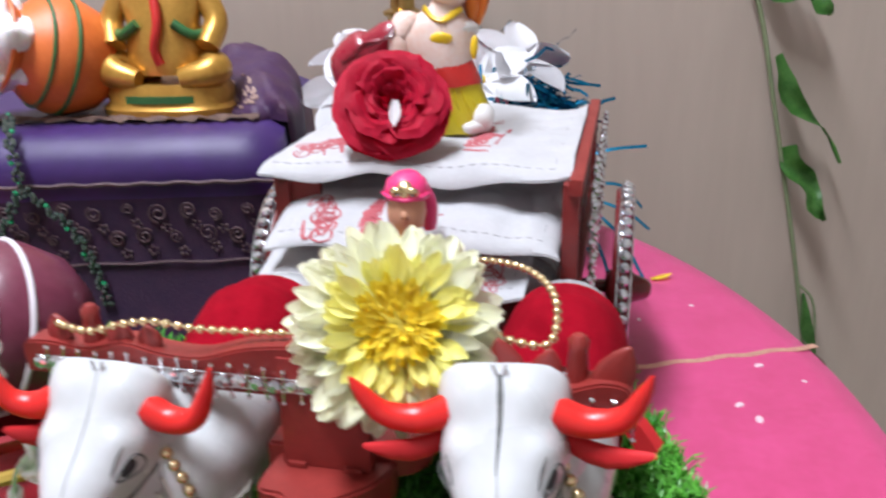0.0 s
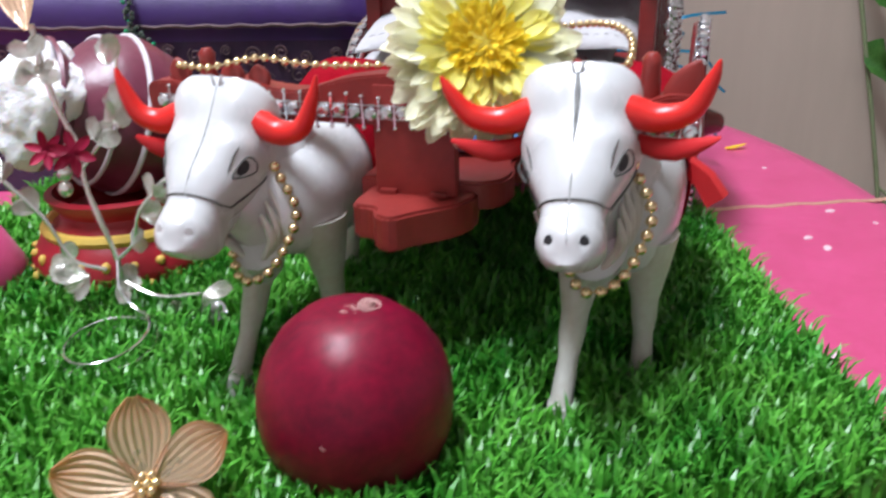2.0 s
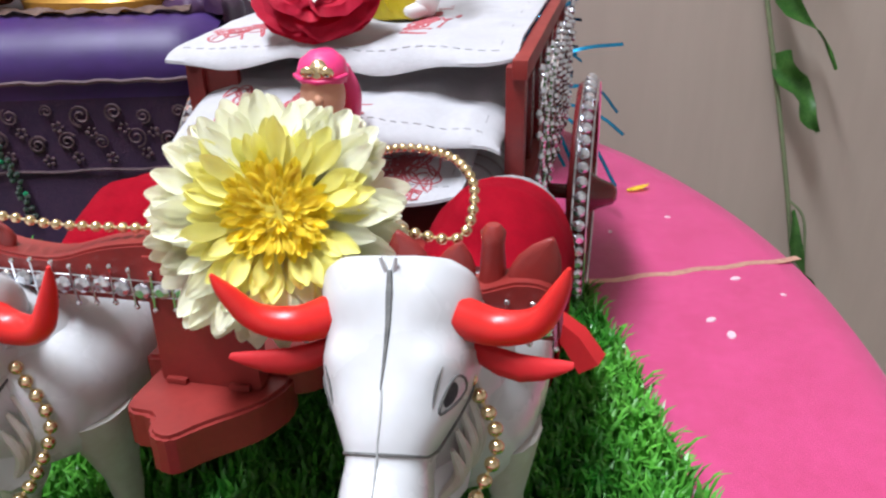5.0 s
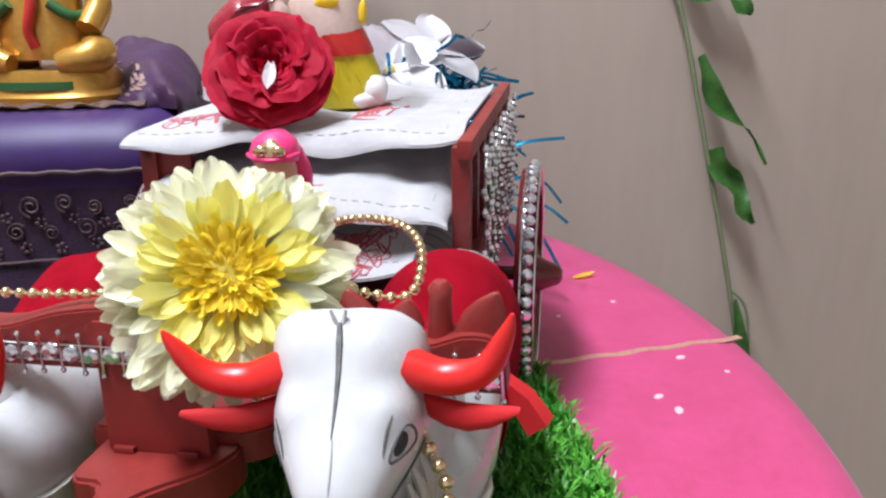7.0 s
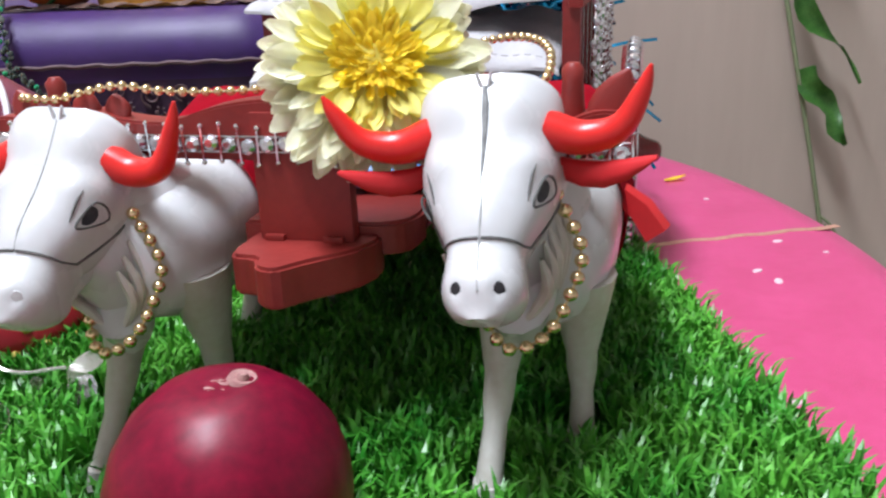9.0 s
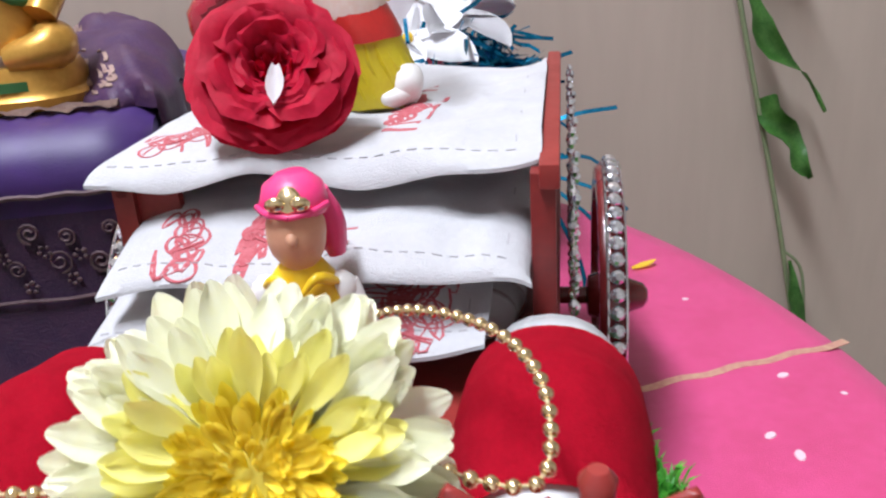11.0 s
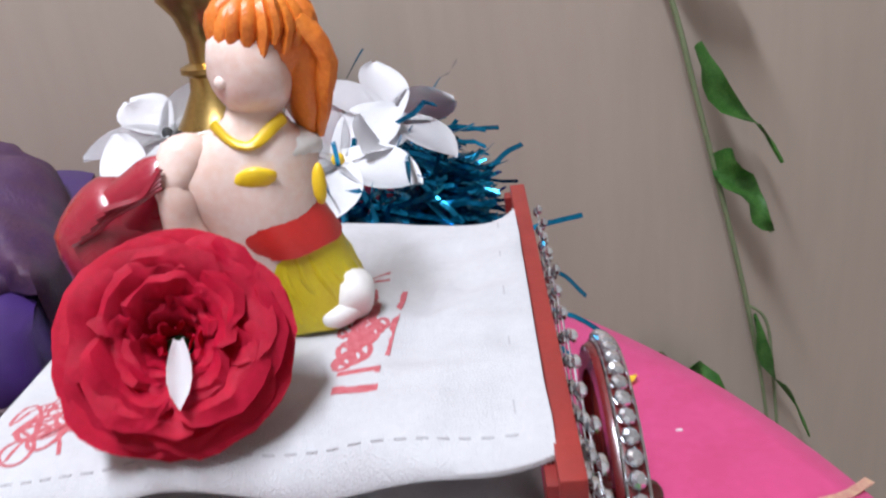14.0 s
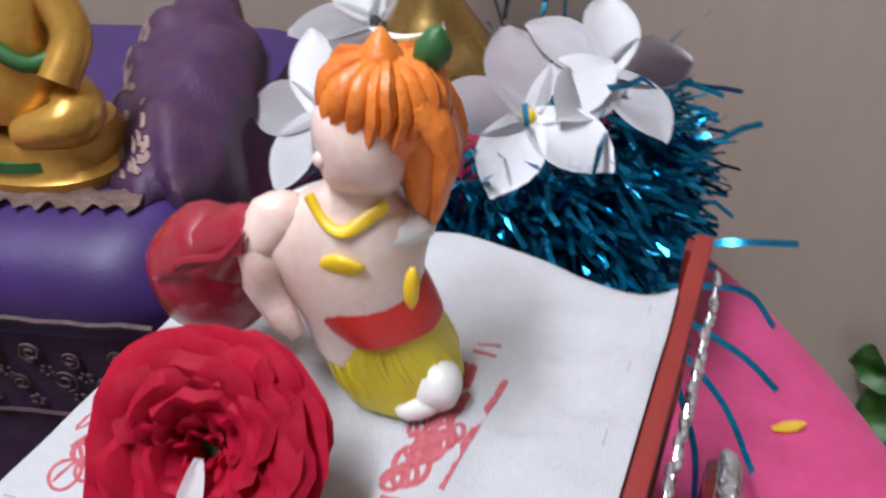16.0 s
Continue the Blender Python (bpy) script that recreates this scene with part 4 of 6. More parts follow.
def bar(o, top, a0, b0, a1, b1, r):
    bm = bmesh.new()
    print_line(bm, top, [(a0 + (a1 - a0) * k / 6, b0 + (b1 - b0) * k / 6) for k in range(7)], r)
    part("printed_bar", bm, PRINT, o, "short red printed bar", smooth=False)


front_hang = lambda k, p: (lambda a, b: -k * max(0, -b) ** p)
o, top = pouch("cloth_pouch", at_cart(-0.002, 0.080, 0), 0.0765, 0.0745, 0.1480, 0.0042, 1.3, 0.45,
               lambda a, b: -0.004 * max(0, -b) ** 9 * (1 + 0.6 * math.sin(a * 6)) + 0.004 * max(0, b) ** 5 * (0.8 + math.sin(a * 5 + 1)) + 0.0055 * max(0, a) ** 6 + 0.0012 * math.sin(a * 9 + b * 3) * abs(b) ** 3, "white printed cloth pouch lying on the loaded cart")
scribble(o, top, -0.64, -0.55, 0.17, 0.20, 1, 12, 0.0007)
scribble(o, top, -0.60, -0.50, 0.12, 0.14, 21, 7, 0.0012)
scribble(o, top, -0.42, -0.42, 0.14, 0.20, 2, 11, 0.0009)
scribble(o, top, 0.30, -0.26, 0.075, 0.14, 3, 9, 0.0012)
scribble(o, top, 0.33, 0.06, 0.06, 0.17, 4, 10, 0.0012)
scribble(o, top, -0.78, -0.66, 0.12, 0.14, 12, 6, 0.0008)
scribble(o, top, -0.55, -0.20, 0.12, 0.18, 13, 6, 0.0008)
scribble(o, top, -0.72, 0.1, 0.12, 0.14, 5, 4)
scribble(o, top, 0.37, -0.10, 0.06, 0.16, 41, 8, 0.0010)
bar(o, top, 0.44, -0.36, 0.47, 0.24, 0.0010)
for b0 in (-0.60, -0.48):
    bar(o, top, 0.27, b0, 0.43, b0, 0.0018)
for b0 in (0.33, 0.38):
    bar(o, top, 0.30, b0, 0.40, b0, 0.0007)
o, top = pouch("cloth_pouch", at_cart(0.002, 0.058, 0), 0.0700, 0.0800, 0.1300, 0.0050, 4.1, 0.5,
               lambda a, b: -0.011 * max(0, -b) ** 2.2 * (1 - 0.35 * a) + 0.0016 * math.sin(a * 7) * max(0, -b) ** 3 - 0.006 * max(0, a) ** 9, "white printed cloth pouch squeezed in the middle")
scribble(o, top, -0.66, -0.78, 0.13, 0.17, 6, 12, 0.0009)
scribble(o, top, -0.30, -0.76, 0.07, 0.17, 7, 10, 0.0013)
bar(o, top, 0.02, -0.75, 0.2, -0.75, 0.0008)
bar(o, top, 0.05, -0.86, 0.18, -0.86, 0.0015)
o, top = pouch("cloth_pouch", at_cart(-0.008, 0.052, 0), 0.0660, 0.0800, 0.1110, 0.0060, 7.7, 0.5,
               lambda a, b: -0.014 * max(0, -b) ** 2 * (1 - 0.3 * a) + 0.0022 * math.sin(a * 6 + 1) * max(0, -b) ** 3, "white printed cloth pouch at the bottom of the heap")
scribble(o, top, -0.2, -0.84, 0.12, 0.12, 8, 9, 0.0012)
scribble(o, top, 0.58, -0.8, 0.28, 0.17, 9, 16, 0.0007)
scribble(o, top, 0.50, -0.8, 0.16, 0.12, 22, 8, 0.0009)
# striped sack beside them
sack = empty("striped_sack", at_cart(0.052, 0.035, 0.083), "small grey striped cloth sack", "sack")
bm = bmesh.new()
loft(bm, [((0, y, 0.010), (w, 0, 0), (0, 0, h)) for y, w, h in ((-0.03, 0.004, 0.004), (-0.026, 0.013, 0.0095), (-0.01, 0.016, 0.0105), (0.02, 0.016, 0.0105), (0.03, 0.006, 0.006))], 20)
part("cloth", bm, CLOTH, sack)
for k in range(6):
    bm = bmesh.new()
    y = -0.024 + 0.009 * k
    w, h = (0.0135, 0.0098) if k == 0 else (0.0163, 0.0107)
    loft(bm, [((0, y + d, 0.010), (w, 0, 0), (0, 0, h)) for d in (-0.0012, 0.0012)], 20, closed=False)
    part("stripe", bm, STRIPE, sack)

# ---------------------------------------------------------------- painted figurines: plain one-piece shapes
bm = bmesh.new()
loft(bm, [((0, 0, 0), (0.015, 0, 0), (0, 0.013, 0)), ((0, 0, 0.012), (0.0165, 0, 0), (0, 0.013, 0)), ((0, 0, 0.028), (0.0155, 0, 0), (0, 0.0115, 0)), ((0, 0, 0.040), (0.0145, 0, 0), (0, 0.010, 0)), ((0, 0, 0.047), (0.009, 0, 0), (0, 0.007, 0)), ((0, 0, 0.050), (0.006, 0, 0), (0, 0.006, 0))], 24, 0)
for s in (-1, 1):
    tube(bm, curve([(s * 0.013, 0.001, 0.041), (s * 0.0175, -0.002, 0.028), (s * 0.014, -0.009, 0.018), (s * 0.006, -0.0125, 0.018)], 10), 0.0046, 10, 1)
ball(bm, (0, -0.0015, 0.0585), 0.0102, 12, 2, (0.92, 0.9, 1.12))
ball(bm, (0, -0.0098, 0.059), 0.0022, 12, 2)
loft(bm, [((0, 0.0015, 0.0635), (0.0098, 0, 0), (0, 0.0105, 0)), ((0, 0.0013, 0.067), (0.0108, 0, 0), (0, 0.0112, 0)), ((0, 0.002, 0.0715), (0.0095, 0, 0), (0, 0.0098, 0)), ((0, 0.003, 0.0745), (0.005, 0, 0), (0, 0.005, 0))], 20, 3)
tube(bm, curve([(0.006, 0.008, 0.067), (0.009, 0.010, 0.057), (0.010, 0.010, 0.047)], 8), [0.004, 0.0045, 0.005, 0.005, 0.005, 0.0045, 0.004, 0.003], 8, 3)
lathe(bm, [(0.0015, -0.0006), (0.0042, 0), (0.0035, 0.0012), (0.001, 0.0016)], 12, 4, frame_from((0, -0.0085, 0.0695), (0, -0.85, 0.5)))
for s in (-1, 1):
    tube(bm, curve([(s * 0.0115, -0.0045, 0.044), (s * 0.006, -0.0098, 0.0475), (s * 0.001, -0.0112, 0.0430)], 7), [0.0010, 0.0016, 0.0017, 0.0016, 0.0014, 0.0012, 0.0008], 8, 0)
    tube(bm, [(s * 0.0005, -0.0120, 0.0405), (s * 0.0045, -0.0118, 0.0412), (s * 0.0085, -0.0100, 0.0425)], [0.0010, 0.0012, 0.0008], 6, 4)
    ball(bm, (s * 0.0055, -0.0122, 0.0345), 0.0017, 12, 4, (0.9, 0.5, 1.3))
    ball(bm, (s * 0.0055, -0.0130, 0.0285), 0.0015, 12, 4, (0.8, 0.5, 1.5))
    ball(bm, (s * 0.0038, -0.0100, 0.0690), 0.0030, 12, 4, (1.1, 0.5, 0.8))
    ball(bm, (s * 0.0125, -0.001, 0.0400), 0.0052, 12, 1, (0.9, 1.0, 1.15))
    tube(bm, curve([(s * 0.0108, -0.002, 0.0662), (s * 0.0065, -0.0090, 0.0660), (0, -0.0108, 0.0655)], 8), 0.0010, 8, 3)
tube(bm, [(0.0, -0.0122, 0.0405), (0.0005, -0.0132, 0.0325), (0.0, -0.0138, 0.0255)], [0.0014, 0.0013, 0.0010], 6, 4)
for v in bm.verts:
    p = v.co * 120
    v.co += Vector((noise.noise(p), noise.noise(p + Vector((7, 0, 0))), noise.noise(p + Vector((0, 9, 0))))) * 0.0005
part("driver_figurine", bm, [FIGYELLOW, FIGWHITE, SKINT, TURBAN, GOLD], m=at_cart(0.007, -0.034, 0.0826, 8) @ Matrix.Diagonal((0.90, 0.92, 1.02, 1)))
tagged(scene.collection.objects[-1], "small painted clay driver figurine in yellow coat and pink turban", "figurine")

bm = bmesh.new()
# skirt, sash, leaning torso, head with a cap of orange hair, maroon bag
loft(bm, [((-0.0030, 0, 0.0), (0.0165, 0, 0), (0, 0.014, 0)), ((-0.0030, 0, 0.005), (0.0185, 0, 0), (0, 0.0155, 0)), ((-0.0060, 0, 0.016), (0.0175, 0, 0), (0, 0.015, 0)), ((-0.0090, 0, 0.029), (0.016, 0, 0), (0, 0.014, 0))], 24, 0)
ball(bm, (0.0085, -0.009, 0.008), 0.0076, 12, 4, (1, 0.9, 1.1))
ball(bm, (0.0035, -0.0125, 0.004), 0.005, 12, 4, (1.3, 0.9, 0.8))
loft(bm, [((-0.0080, -0.0005, 0.026), (0.0172, 0, 0), (0, 0.015, 0)), ((-0.0100, -0.0005, 0.032), (0.0170, 0, 0), (0, 0.015, 0)), ((-0.0120, 0, 0.040), (0.0155, 0, 0), (0, 0.0135, 0))], 24, 1)
loft(bm, [((-0.010, 0, 0.016), (0.0145, 0, 0), (0, 0.0135, 0)), ((-0.012, 0, 0.028), (0.0160, 0, 0), (0, 0.0142, 0)), ((-0.0145, 0, 0.040), (0.0190, 0, 0), (0, 0.0150, 0)), ((-0.0155, 0, 0.050), (0.0212, 0, 0), (0, 0.0142, 0)), ((-0.0150, 0, 0.056), (0.0198, 0, 0), (0, 0.0122, 0)), ((-0.013, 0, 0.0605), (0.0135, 0, 0), (0, 0.0095, 0)), ((-0.010, 0, 0.064), (0.0080, 0, 0), (0, 0.0078, 0)), ((-0.008, 0, 0.070), (0.0068, 0, 0), (0, 0.0068, 0))], 26, 2, power=2.2)
ball(bm, (-0.0075, -0.002, 0.0775), 0.0126, 12, 2, (0.95, 0.95, 1.06))
ball(bm, (-0.0170, -0.0085, 0.0760), 0.0019, 12, 2)
ball(bm, (-0.0005, 0.003, 0.0825), 0.0138, 12, 3, (0.95, 1.0, 1.0))
loft(bm, [((0.0060, 0.002, 0.084), (0.0070, 0, 0), (0, 0.0105, 0)), ((0.0065, 0.002, 0.073), (0.0068, 0, 0), (0, 0.010, 0)), ((0.0060, 0.003, 0.063), (0.0058, 0, 0), (0, 0.008, 0)), ((0.0055, 0.003, 0.056), (0.002, 0, 0), (0, 0.004, 0))], 16, 3)
for k in range(22):
    a = k * 2.0 * math.pi / 22
    top = Vector((-0.0025, 0.001, 0.0965))
    rim = Vector((-0.0030 + 0.0128 * math.cos(a), 0.0005 + 0.0128 * math.sin(a), 0.0815 + 0.002 * math.sin(k * 2.3)))
    mid = (top + rim) / 2 + Vector((0.0050 * math.cos(a + 0.25), 0.0050 * math.sin(a + 0.25), 0.0035))
    tube(bm, curve([top, mid, rim], 8), [0.0014, 0.0019, 0.0021, 0.0022, 0.0022, 0.0021, 0.0018, 0.0010], 7, 3)
for k in range(7):
    y = -0.0085 + 0.0032 * k
    tube(bm, curve([(0.0060, y, 0.090), (0.0118, y * 0.9, 0.078), (0.0100, y * 0.8 + 0.001, 0.066), (0.0075, y * 0.5 + 0.002, 0.055 + 0.0006 * k)], 9), [0.0020, 0.0026, 0.0028, 0.0028, 0.0028, 0.0026, 0.0023, 0.0018, 0.0008], 7, 3)
# folds of the skirt and the sleeve that reaches to the bag
for k in range(12):
    a = 3.6 + k * 0.28
    tube(bm, curve([(-0.0090 + 0.0150 * math.cos(a), 0.0130 * math.sin(a), 0.029), (-0.0060 + 0.0170 * math.cos(a + 0.1), 0.0148 * math.sin(a + 0.1), 0.016), (-0.0030 + 0.0180 * math.cos(a + 0.2), 0.0150 * math.sin(a + 0.2), 0.004)], 6), [0.0006, 0.0009, 0.0011, 0.0012, 0.0010, 0.0006], 6, 0)
tube(bm, curve([(-0.024, -0.002, 0.060), (-0.031, -0.005, 0.055), (-0.035, -0.007, 0.047)], 8), [0.0030, 0.0056, 0.0066, 0.0068, 0.0064, 0.0058, 0.0048, 0.0024], 12, 2)
lathe(bm, [(0.008, 0.090), (0.0062, 0.096), (0.0035, 0.100), (0.0008, 0.103)], 12, 3, Matrix.Translation((-0.003, 0.001, 0)))
tube(bm, curve([(0.0060, 0.001, 0.092), (0.0085, 0.001, 0.098), (0.0090, 0.0, 0.103)], 6), [0.002, 0.0028, 0.0036, 0.0038, 0.003, 0.0012], 8, 5)
ball(bm, (-0.052, 0.004, 0.034), 0.0168, 12, 6, (1.05, 0.95, 1.12))
tube(bm, curve([(-0.048, 0.002, 0.040), (-0.040, -0.003, 0.050), (-0.031, -0.006, 0.055)], 8), [0.0125, 0.0115, 0.010, 0.0088, 0.0075, 0.006, 0.005, 0.003], 12, 6)
for k in range(5):
    tube(bm, curve([(-0.064 + 0.003 * k, -0.008 - 0.0015 * k, 0.040 + 0.002 * k), (-0.050 + 0.002 * k, -0.0125, 0.046 + 0.001 * k), (-0.036, -0.0115, 0.052 + 0.0012 * k)], 8), 0.0010, 5, 6)
tube(bm, curve([(-0.0350, -0.0070, 0.050), (-0.0335, -0.0095, 0.038), (-0.0270, -0.0120, 0.026)], 8), [0.0048, 0.0052, 0.0052, 0.0050, 0.0046, 0.0042, 0.0036, 0.002], 10, 2)
ball(bm, (-0.0135, 0.001, 0.0535), 0.0215, 12, 4, (1.0, 0.62, 0.40))
ball(bm, (-0.0125, -0.0142, 0.0495), 0.0046, 12, 8, (1.5, 0.30, 0.65))
ball(bm, (0.0045, -0.0150, 0.0455), 0.0040, 12, 8, (0.45, 0.4, 1.3))
tube(bm, curve([(-0.020, -0.006, 0.064), (-0.0125, -0.0118, 0.0585), (-0.003, -0.007, 0.064)], 14), 0.0016, 8, 8)
for v in bm.verts:
    p = v.co * 95
    v.co += Vector((noise.noise(p), noise.noise(p + Vector((7, 0, 0))), noise.noise(p + Vector((0, 9, 0))))) * 0.0017
part("kneeling_figurine", bm, [SKIRT, FIGRED, SKINW, FIGHAIR, FIGWHITE, GREENPAINT, FIGMAROON, GOLD, FIGYELLOW], m=pose(0.1145, 0.497, 0.1515) @ Matrix.Scale(1.04, 4))
tagged(scene.collection.objects[-1], "painted figurine with orange hair, yellow skirt and maroon bag", "figurine")


# ---------------------------------------------------------------- flowers
def chrysanthemum(m, R, label):
    o = empty("chrysanthemum", m, label, "flower")
    rg = random.Random(11)
    meshes = [petal_mesh("petal", R * 0.68, R * 0.215, 0.12, -0.12, CREAM, rows=8, cols=6, tip=2.1, ridge=0.00018, fine=8, blunt=0.40),
              petal_mesh("petal", R * 0.62, R * 0.195, 0.15, 0.18, CREAM, rows=8, cols=6, tip=2.1, ridge=0.00018, fine=8, blunt=0.42),
              petal_mesh("petal", R * 0.46, R * 0.150, 0.18, 0.35, PALE, rows=7, cols=5, tip=2.1, ridge=0.0001, blunt=0.42),
              petal_mesh("floret", R * 0.24, R * 0.075, 0.20, 0.5, YELLOW, rows=6, cols=4, tip=2.0, blunt=0.5),
              petal_mesh("floret", R * 0.14, R * 0.055, 0.20, 0.5, YELLOW, rows=5, cols=4, tip=2.0, blunt=0.5)]
    total = 420
    for k in range(total):
        q = math.sqrt((k + 0.5) / total)
        kind = 4 if q < 0.36 else 3 if q < 0.60 else 2 if q < 0.73 else 1 if q < 0.89 else 0
        lift = 46 - 58 * q + rg.uniform(-12, 12)
        part("floret" if kind > 2 else "petal", meshes[kind], None, o, m=pose(0, 0, 0.0062 * (1 - q ** 3) - 0.0035 * max(0, 0.35 - q) - 0.002 * q, 0, 0, k * 137.508 + rg.uniform(-14, 14)) @ pose(rg.uniform(-0.001, 0.001), R * 0.40 * q, 0, lift, rg.uniform(-20, 20), 0) @ Matrix.Scale(rg.uniform(0.76, 1.14), 4))
    bm = bmesh.new()
    lathe(bm, [(0.002, -0.009), (0.006, -0.007), (0.011, -0.003), (0.0125, 0.001), (0.008, 0.0035), (0.002, 0.0042)], 20)
    part("heart", bm, YELLOW, o)
    return o


chrysanthemum(frame_from((0.0735, 0.278, 0.1378), (0.06, -0.84, 0.54)), 0.0340, "fresh cream chrysanthemum with yellow heart propped on the yoke")


def rose(m, R, label):
    o = empty("rose", m, label, "flower")
    rg = random.Random(5)
    layers = [(5, 1.00, 0.10, 78, -0.06), (5, 0.95, 0.20, 76, 0.02), (5, 0.84, 0.32, 76, 0.06), (5, 0.72, 0.42, 74, 0.10), (4, 0.58, 0.48, 80, 0.10), (4, 0.46, 0.46, 80, 0.08), (4, 0.34, 0.40, 80, 0.06), (3, 0.24, 0.33, 90, 0.04), (3, 0.14, 0.28, 90, 0.02)]
    for li, (count, rim, height, span, curl) in enumerate(layers):
        ph = rg.uniform(0, 360)
        for k in range(count):
            bm = bmesh.new()
            n, c = 7, 10
            grid = []
            sd = rg.uniform(0, 50)
            for i in range(n + 1):
                s = i / n
                row = []
                for j in range(c + 1):
                    a = 2 * j / c - 1
                    ang = radians(span * a * 0.62)
                    edge = 1 - 0.10 * a * a * a * a - 0.10 * abs(a) ** 8
                    ss = s * edge
                    r = R * (0.08 + (rim - 0.08) * (ss ** 0.75)) + R * curl * max(0, ss - 0.75) * 3.2
                    r += R * 0.075 * noise.noise(Vector((a * 2.2 + sd, s * 1.4, sd))) * s
                    z = R * (height * math.sin(min(1, ss * 1.05) * math.pi * 0.52) - 0.22 * (1 - ss)) - R * (0.28 if curl > 0.01 or li == 0 else 0.1) * max(0, ss - 0.84) * 2.2
                    z += R * 0.13 * noise.noise(Vector((a * 2.6 + sd + 7, s * 2, sd))) * s
                    row.append(bm.verts.new((r * math.sin(ang), r * math.cos(ang), z)))
                grid.append(row)
            for r0, r1 in zip(grid, grid[1:]):
                for j in range(c):
                    bm.faces.new((r0[j], r0[j + 1], r1[j + 1], r1[j]))
            bmesh.ops.solidify(bm, geom=list(bm.faces), thickness=0.0004)
            part("petal", bm, ROSE, o, m=pose(0, 0, 0, rg.uniform(-4, 4), rg.uniform(-4, 4), ph + 360 * k / count + rg.uniform(-8, 8)))
    bm = bmesh.new()
    lathe(bm, [(0.003, -0.014), (0.008, -0.012), (0.013, -0.006), (0.011, -0.003)], 16)
    part("receptacle", bm, GREENPAINT, o)
    me = petal_mesh("white_petal", 0.0185, 0.006, 0.25, 0.2, LILY)
    part("white_petal", me, None, o, "single white petal stuck in the rose", m=pose(0.0015, -0.001, R * 0.30, 0, 0, 174) @ pose(0, 0, 0, 16, 0, 0))
    return o


rose(frame_from((0.0745, 0.4485, 0.1745), (0.02, -0.80, 0.60)), 0.0305, "fresh deep red rose lying on the white pouch")

# ---------------------------------------------------------------- fruit and foil flower on the grass
fruit = empty("red_fruit", pose(0.030, 0.2200, -0.001), "dark red round fruit sitting in the grass", "fruit")
bm = bmesh.new()
R = 0.0327
prof = [(0.001, -1.0), (0.25, -0.975), (0.5, -0.88), (0.73, -0.70), (0.9, -0.46), (0.985, -0.2), (1.0, 0.03), (0.975, 0.26), (0.88, 0.52), (0.72, 0.74), (0.5, 0.91), (0.28, 0.975), (0.12, 0.965), (0.001, 0.95)]
lathe(bm, [(R * a, R * (1.08 * b) + R * 1.03 - 0.001) for a, b in prof], 48)
for v in bm.verts:
    d = noise.noise(v.co * 26) * 0.0011
    v.co += Vector((v.co.x, v.co.y, 0)).normalized() * d if Vector((v.co.x, v.co.y)).length > 1e-6 else Vector()
part("flesh", bm, FRUIT, fruit, m=pose(0, 0, 0, 0, 0, 0))
rg = random.Random(8)
bm = bmesh.new()
for k in range(70):
    a, el = rg.uniform(0, 6.28), rg.choice((rg.uniform(1.25, 1.5), rg.uniform(0.0, 1.2)))
    d = Vector((math.cos(a) * math.cos(el), math.sin(a) * math.cos(el), math.sin(el)))
    r = rg.uniform(0.0002, 0.0007) * (1.6 if el > 1.2 else 1)
    lathe(bm, [(r * 0.3, -0.0006), (r, -0.0003), (r * 0.7, 0.00015), (r * 0.2, 0.0002)], 7, m=frame_from(Vector((0, 0, R * 0.99 - 0.001)) + Vector((d.x * R * 0.995, d.y * R * 0.995, d.z * R * 1.04 + R * 0.04)), d, (0.1, 0.2, 1)) @ pose(0, 0, 0, 0, 0, rg.uniform(0, 180)) @ Matrix.Diagonal((rg.uniform(1, 5), 0.8, 1, 1)))
tagged(part("scarring", bm, SCAR, fruit, "pale corky scars on the skin"), kind="stuff")
bm = bmesh.new()
lathe(bm, [(0.001, 0.0), (0.0042, 0.0), (0.0036, 0.0012), (0.0018, 0.0006), (0.0012, 0.0022), (0.0003, 0.0024)], 12, m=pose(0.006, 0.002, R * 2.040, 3, 12, 0))
part("stem_scar", bm, SCAR, fruit)

flower = empty("foil_flower", frame_from((-0.0284, 0.1840, 0.0250), (0.12, -0.56, 0.82)), "rose-gold foil flower with five veined petals on the grass", "ornament")
me = petal_mesh("petal", 0.0258, 0.0190, 0.12, 0.30, ROSEGOLD, rows=12, cols=40, tip=1.5, ridge=0.00075, fine=24, blunt=0.16)
for k in range(5):
    part("petal", me, None, flower, m=pose(0, 0, 0, 0, 0, 72 * k + 8) @ pose(0, 0.002, 0, 8, 0, 0))
for k in range(7):
    bm = bmesh.new()
    a = k * 1.05
    ball(bm, (0.0028 * math.cos(a) * (k > 0), 0.0028 * math.sin(a) * (k > 0), 0.003), 0.0016)
    part("stamen", bm, GOLD, flower)
bm = bmesh.new()
tube(bm, [(0, 0, 0.0), (0, -0.006, -0.012), (0, -0.009, -0.020)], 0.0012, 6)
part("stalk", bm, ROSEGOLD, flower)

# ---------------------------------------------------------------- silver wire plant
plant = empty("silver_wire_plant", pose(-0.097, 0.320, 0.0), "little silver foil plant on a coiled wire foot", "ornament")
bm = bmesh.new()
tube(bm, curve([(0.016 + 0.022 * math.cos(0.42 * k) * (1 - 0.010 * k), -0.036 + 0.022 * math.sin(0.42 * k), 0.013 + 0.0003 * k) for k in range(34)] + [(0.012, -0.010, 0.030), (0.009, -0.001, 0.040)], 110), 0.0006, 6)
part("foot", bm, SILVER, plant)


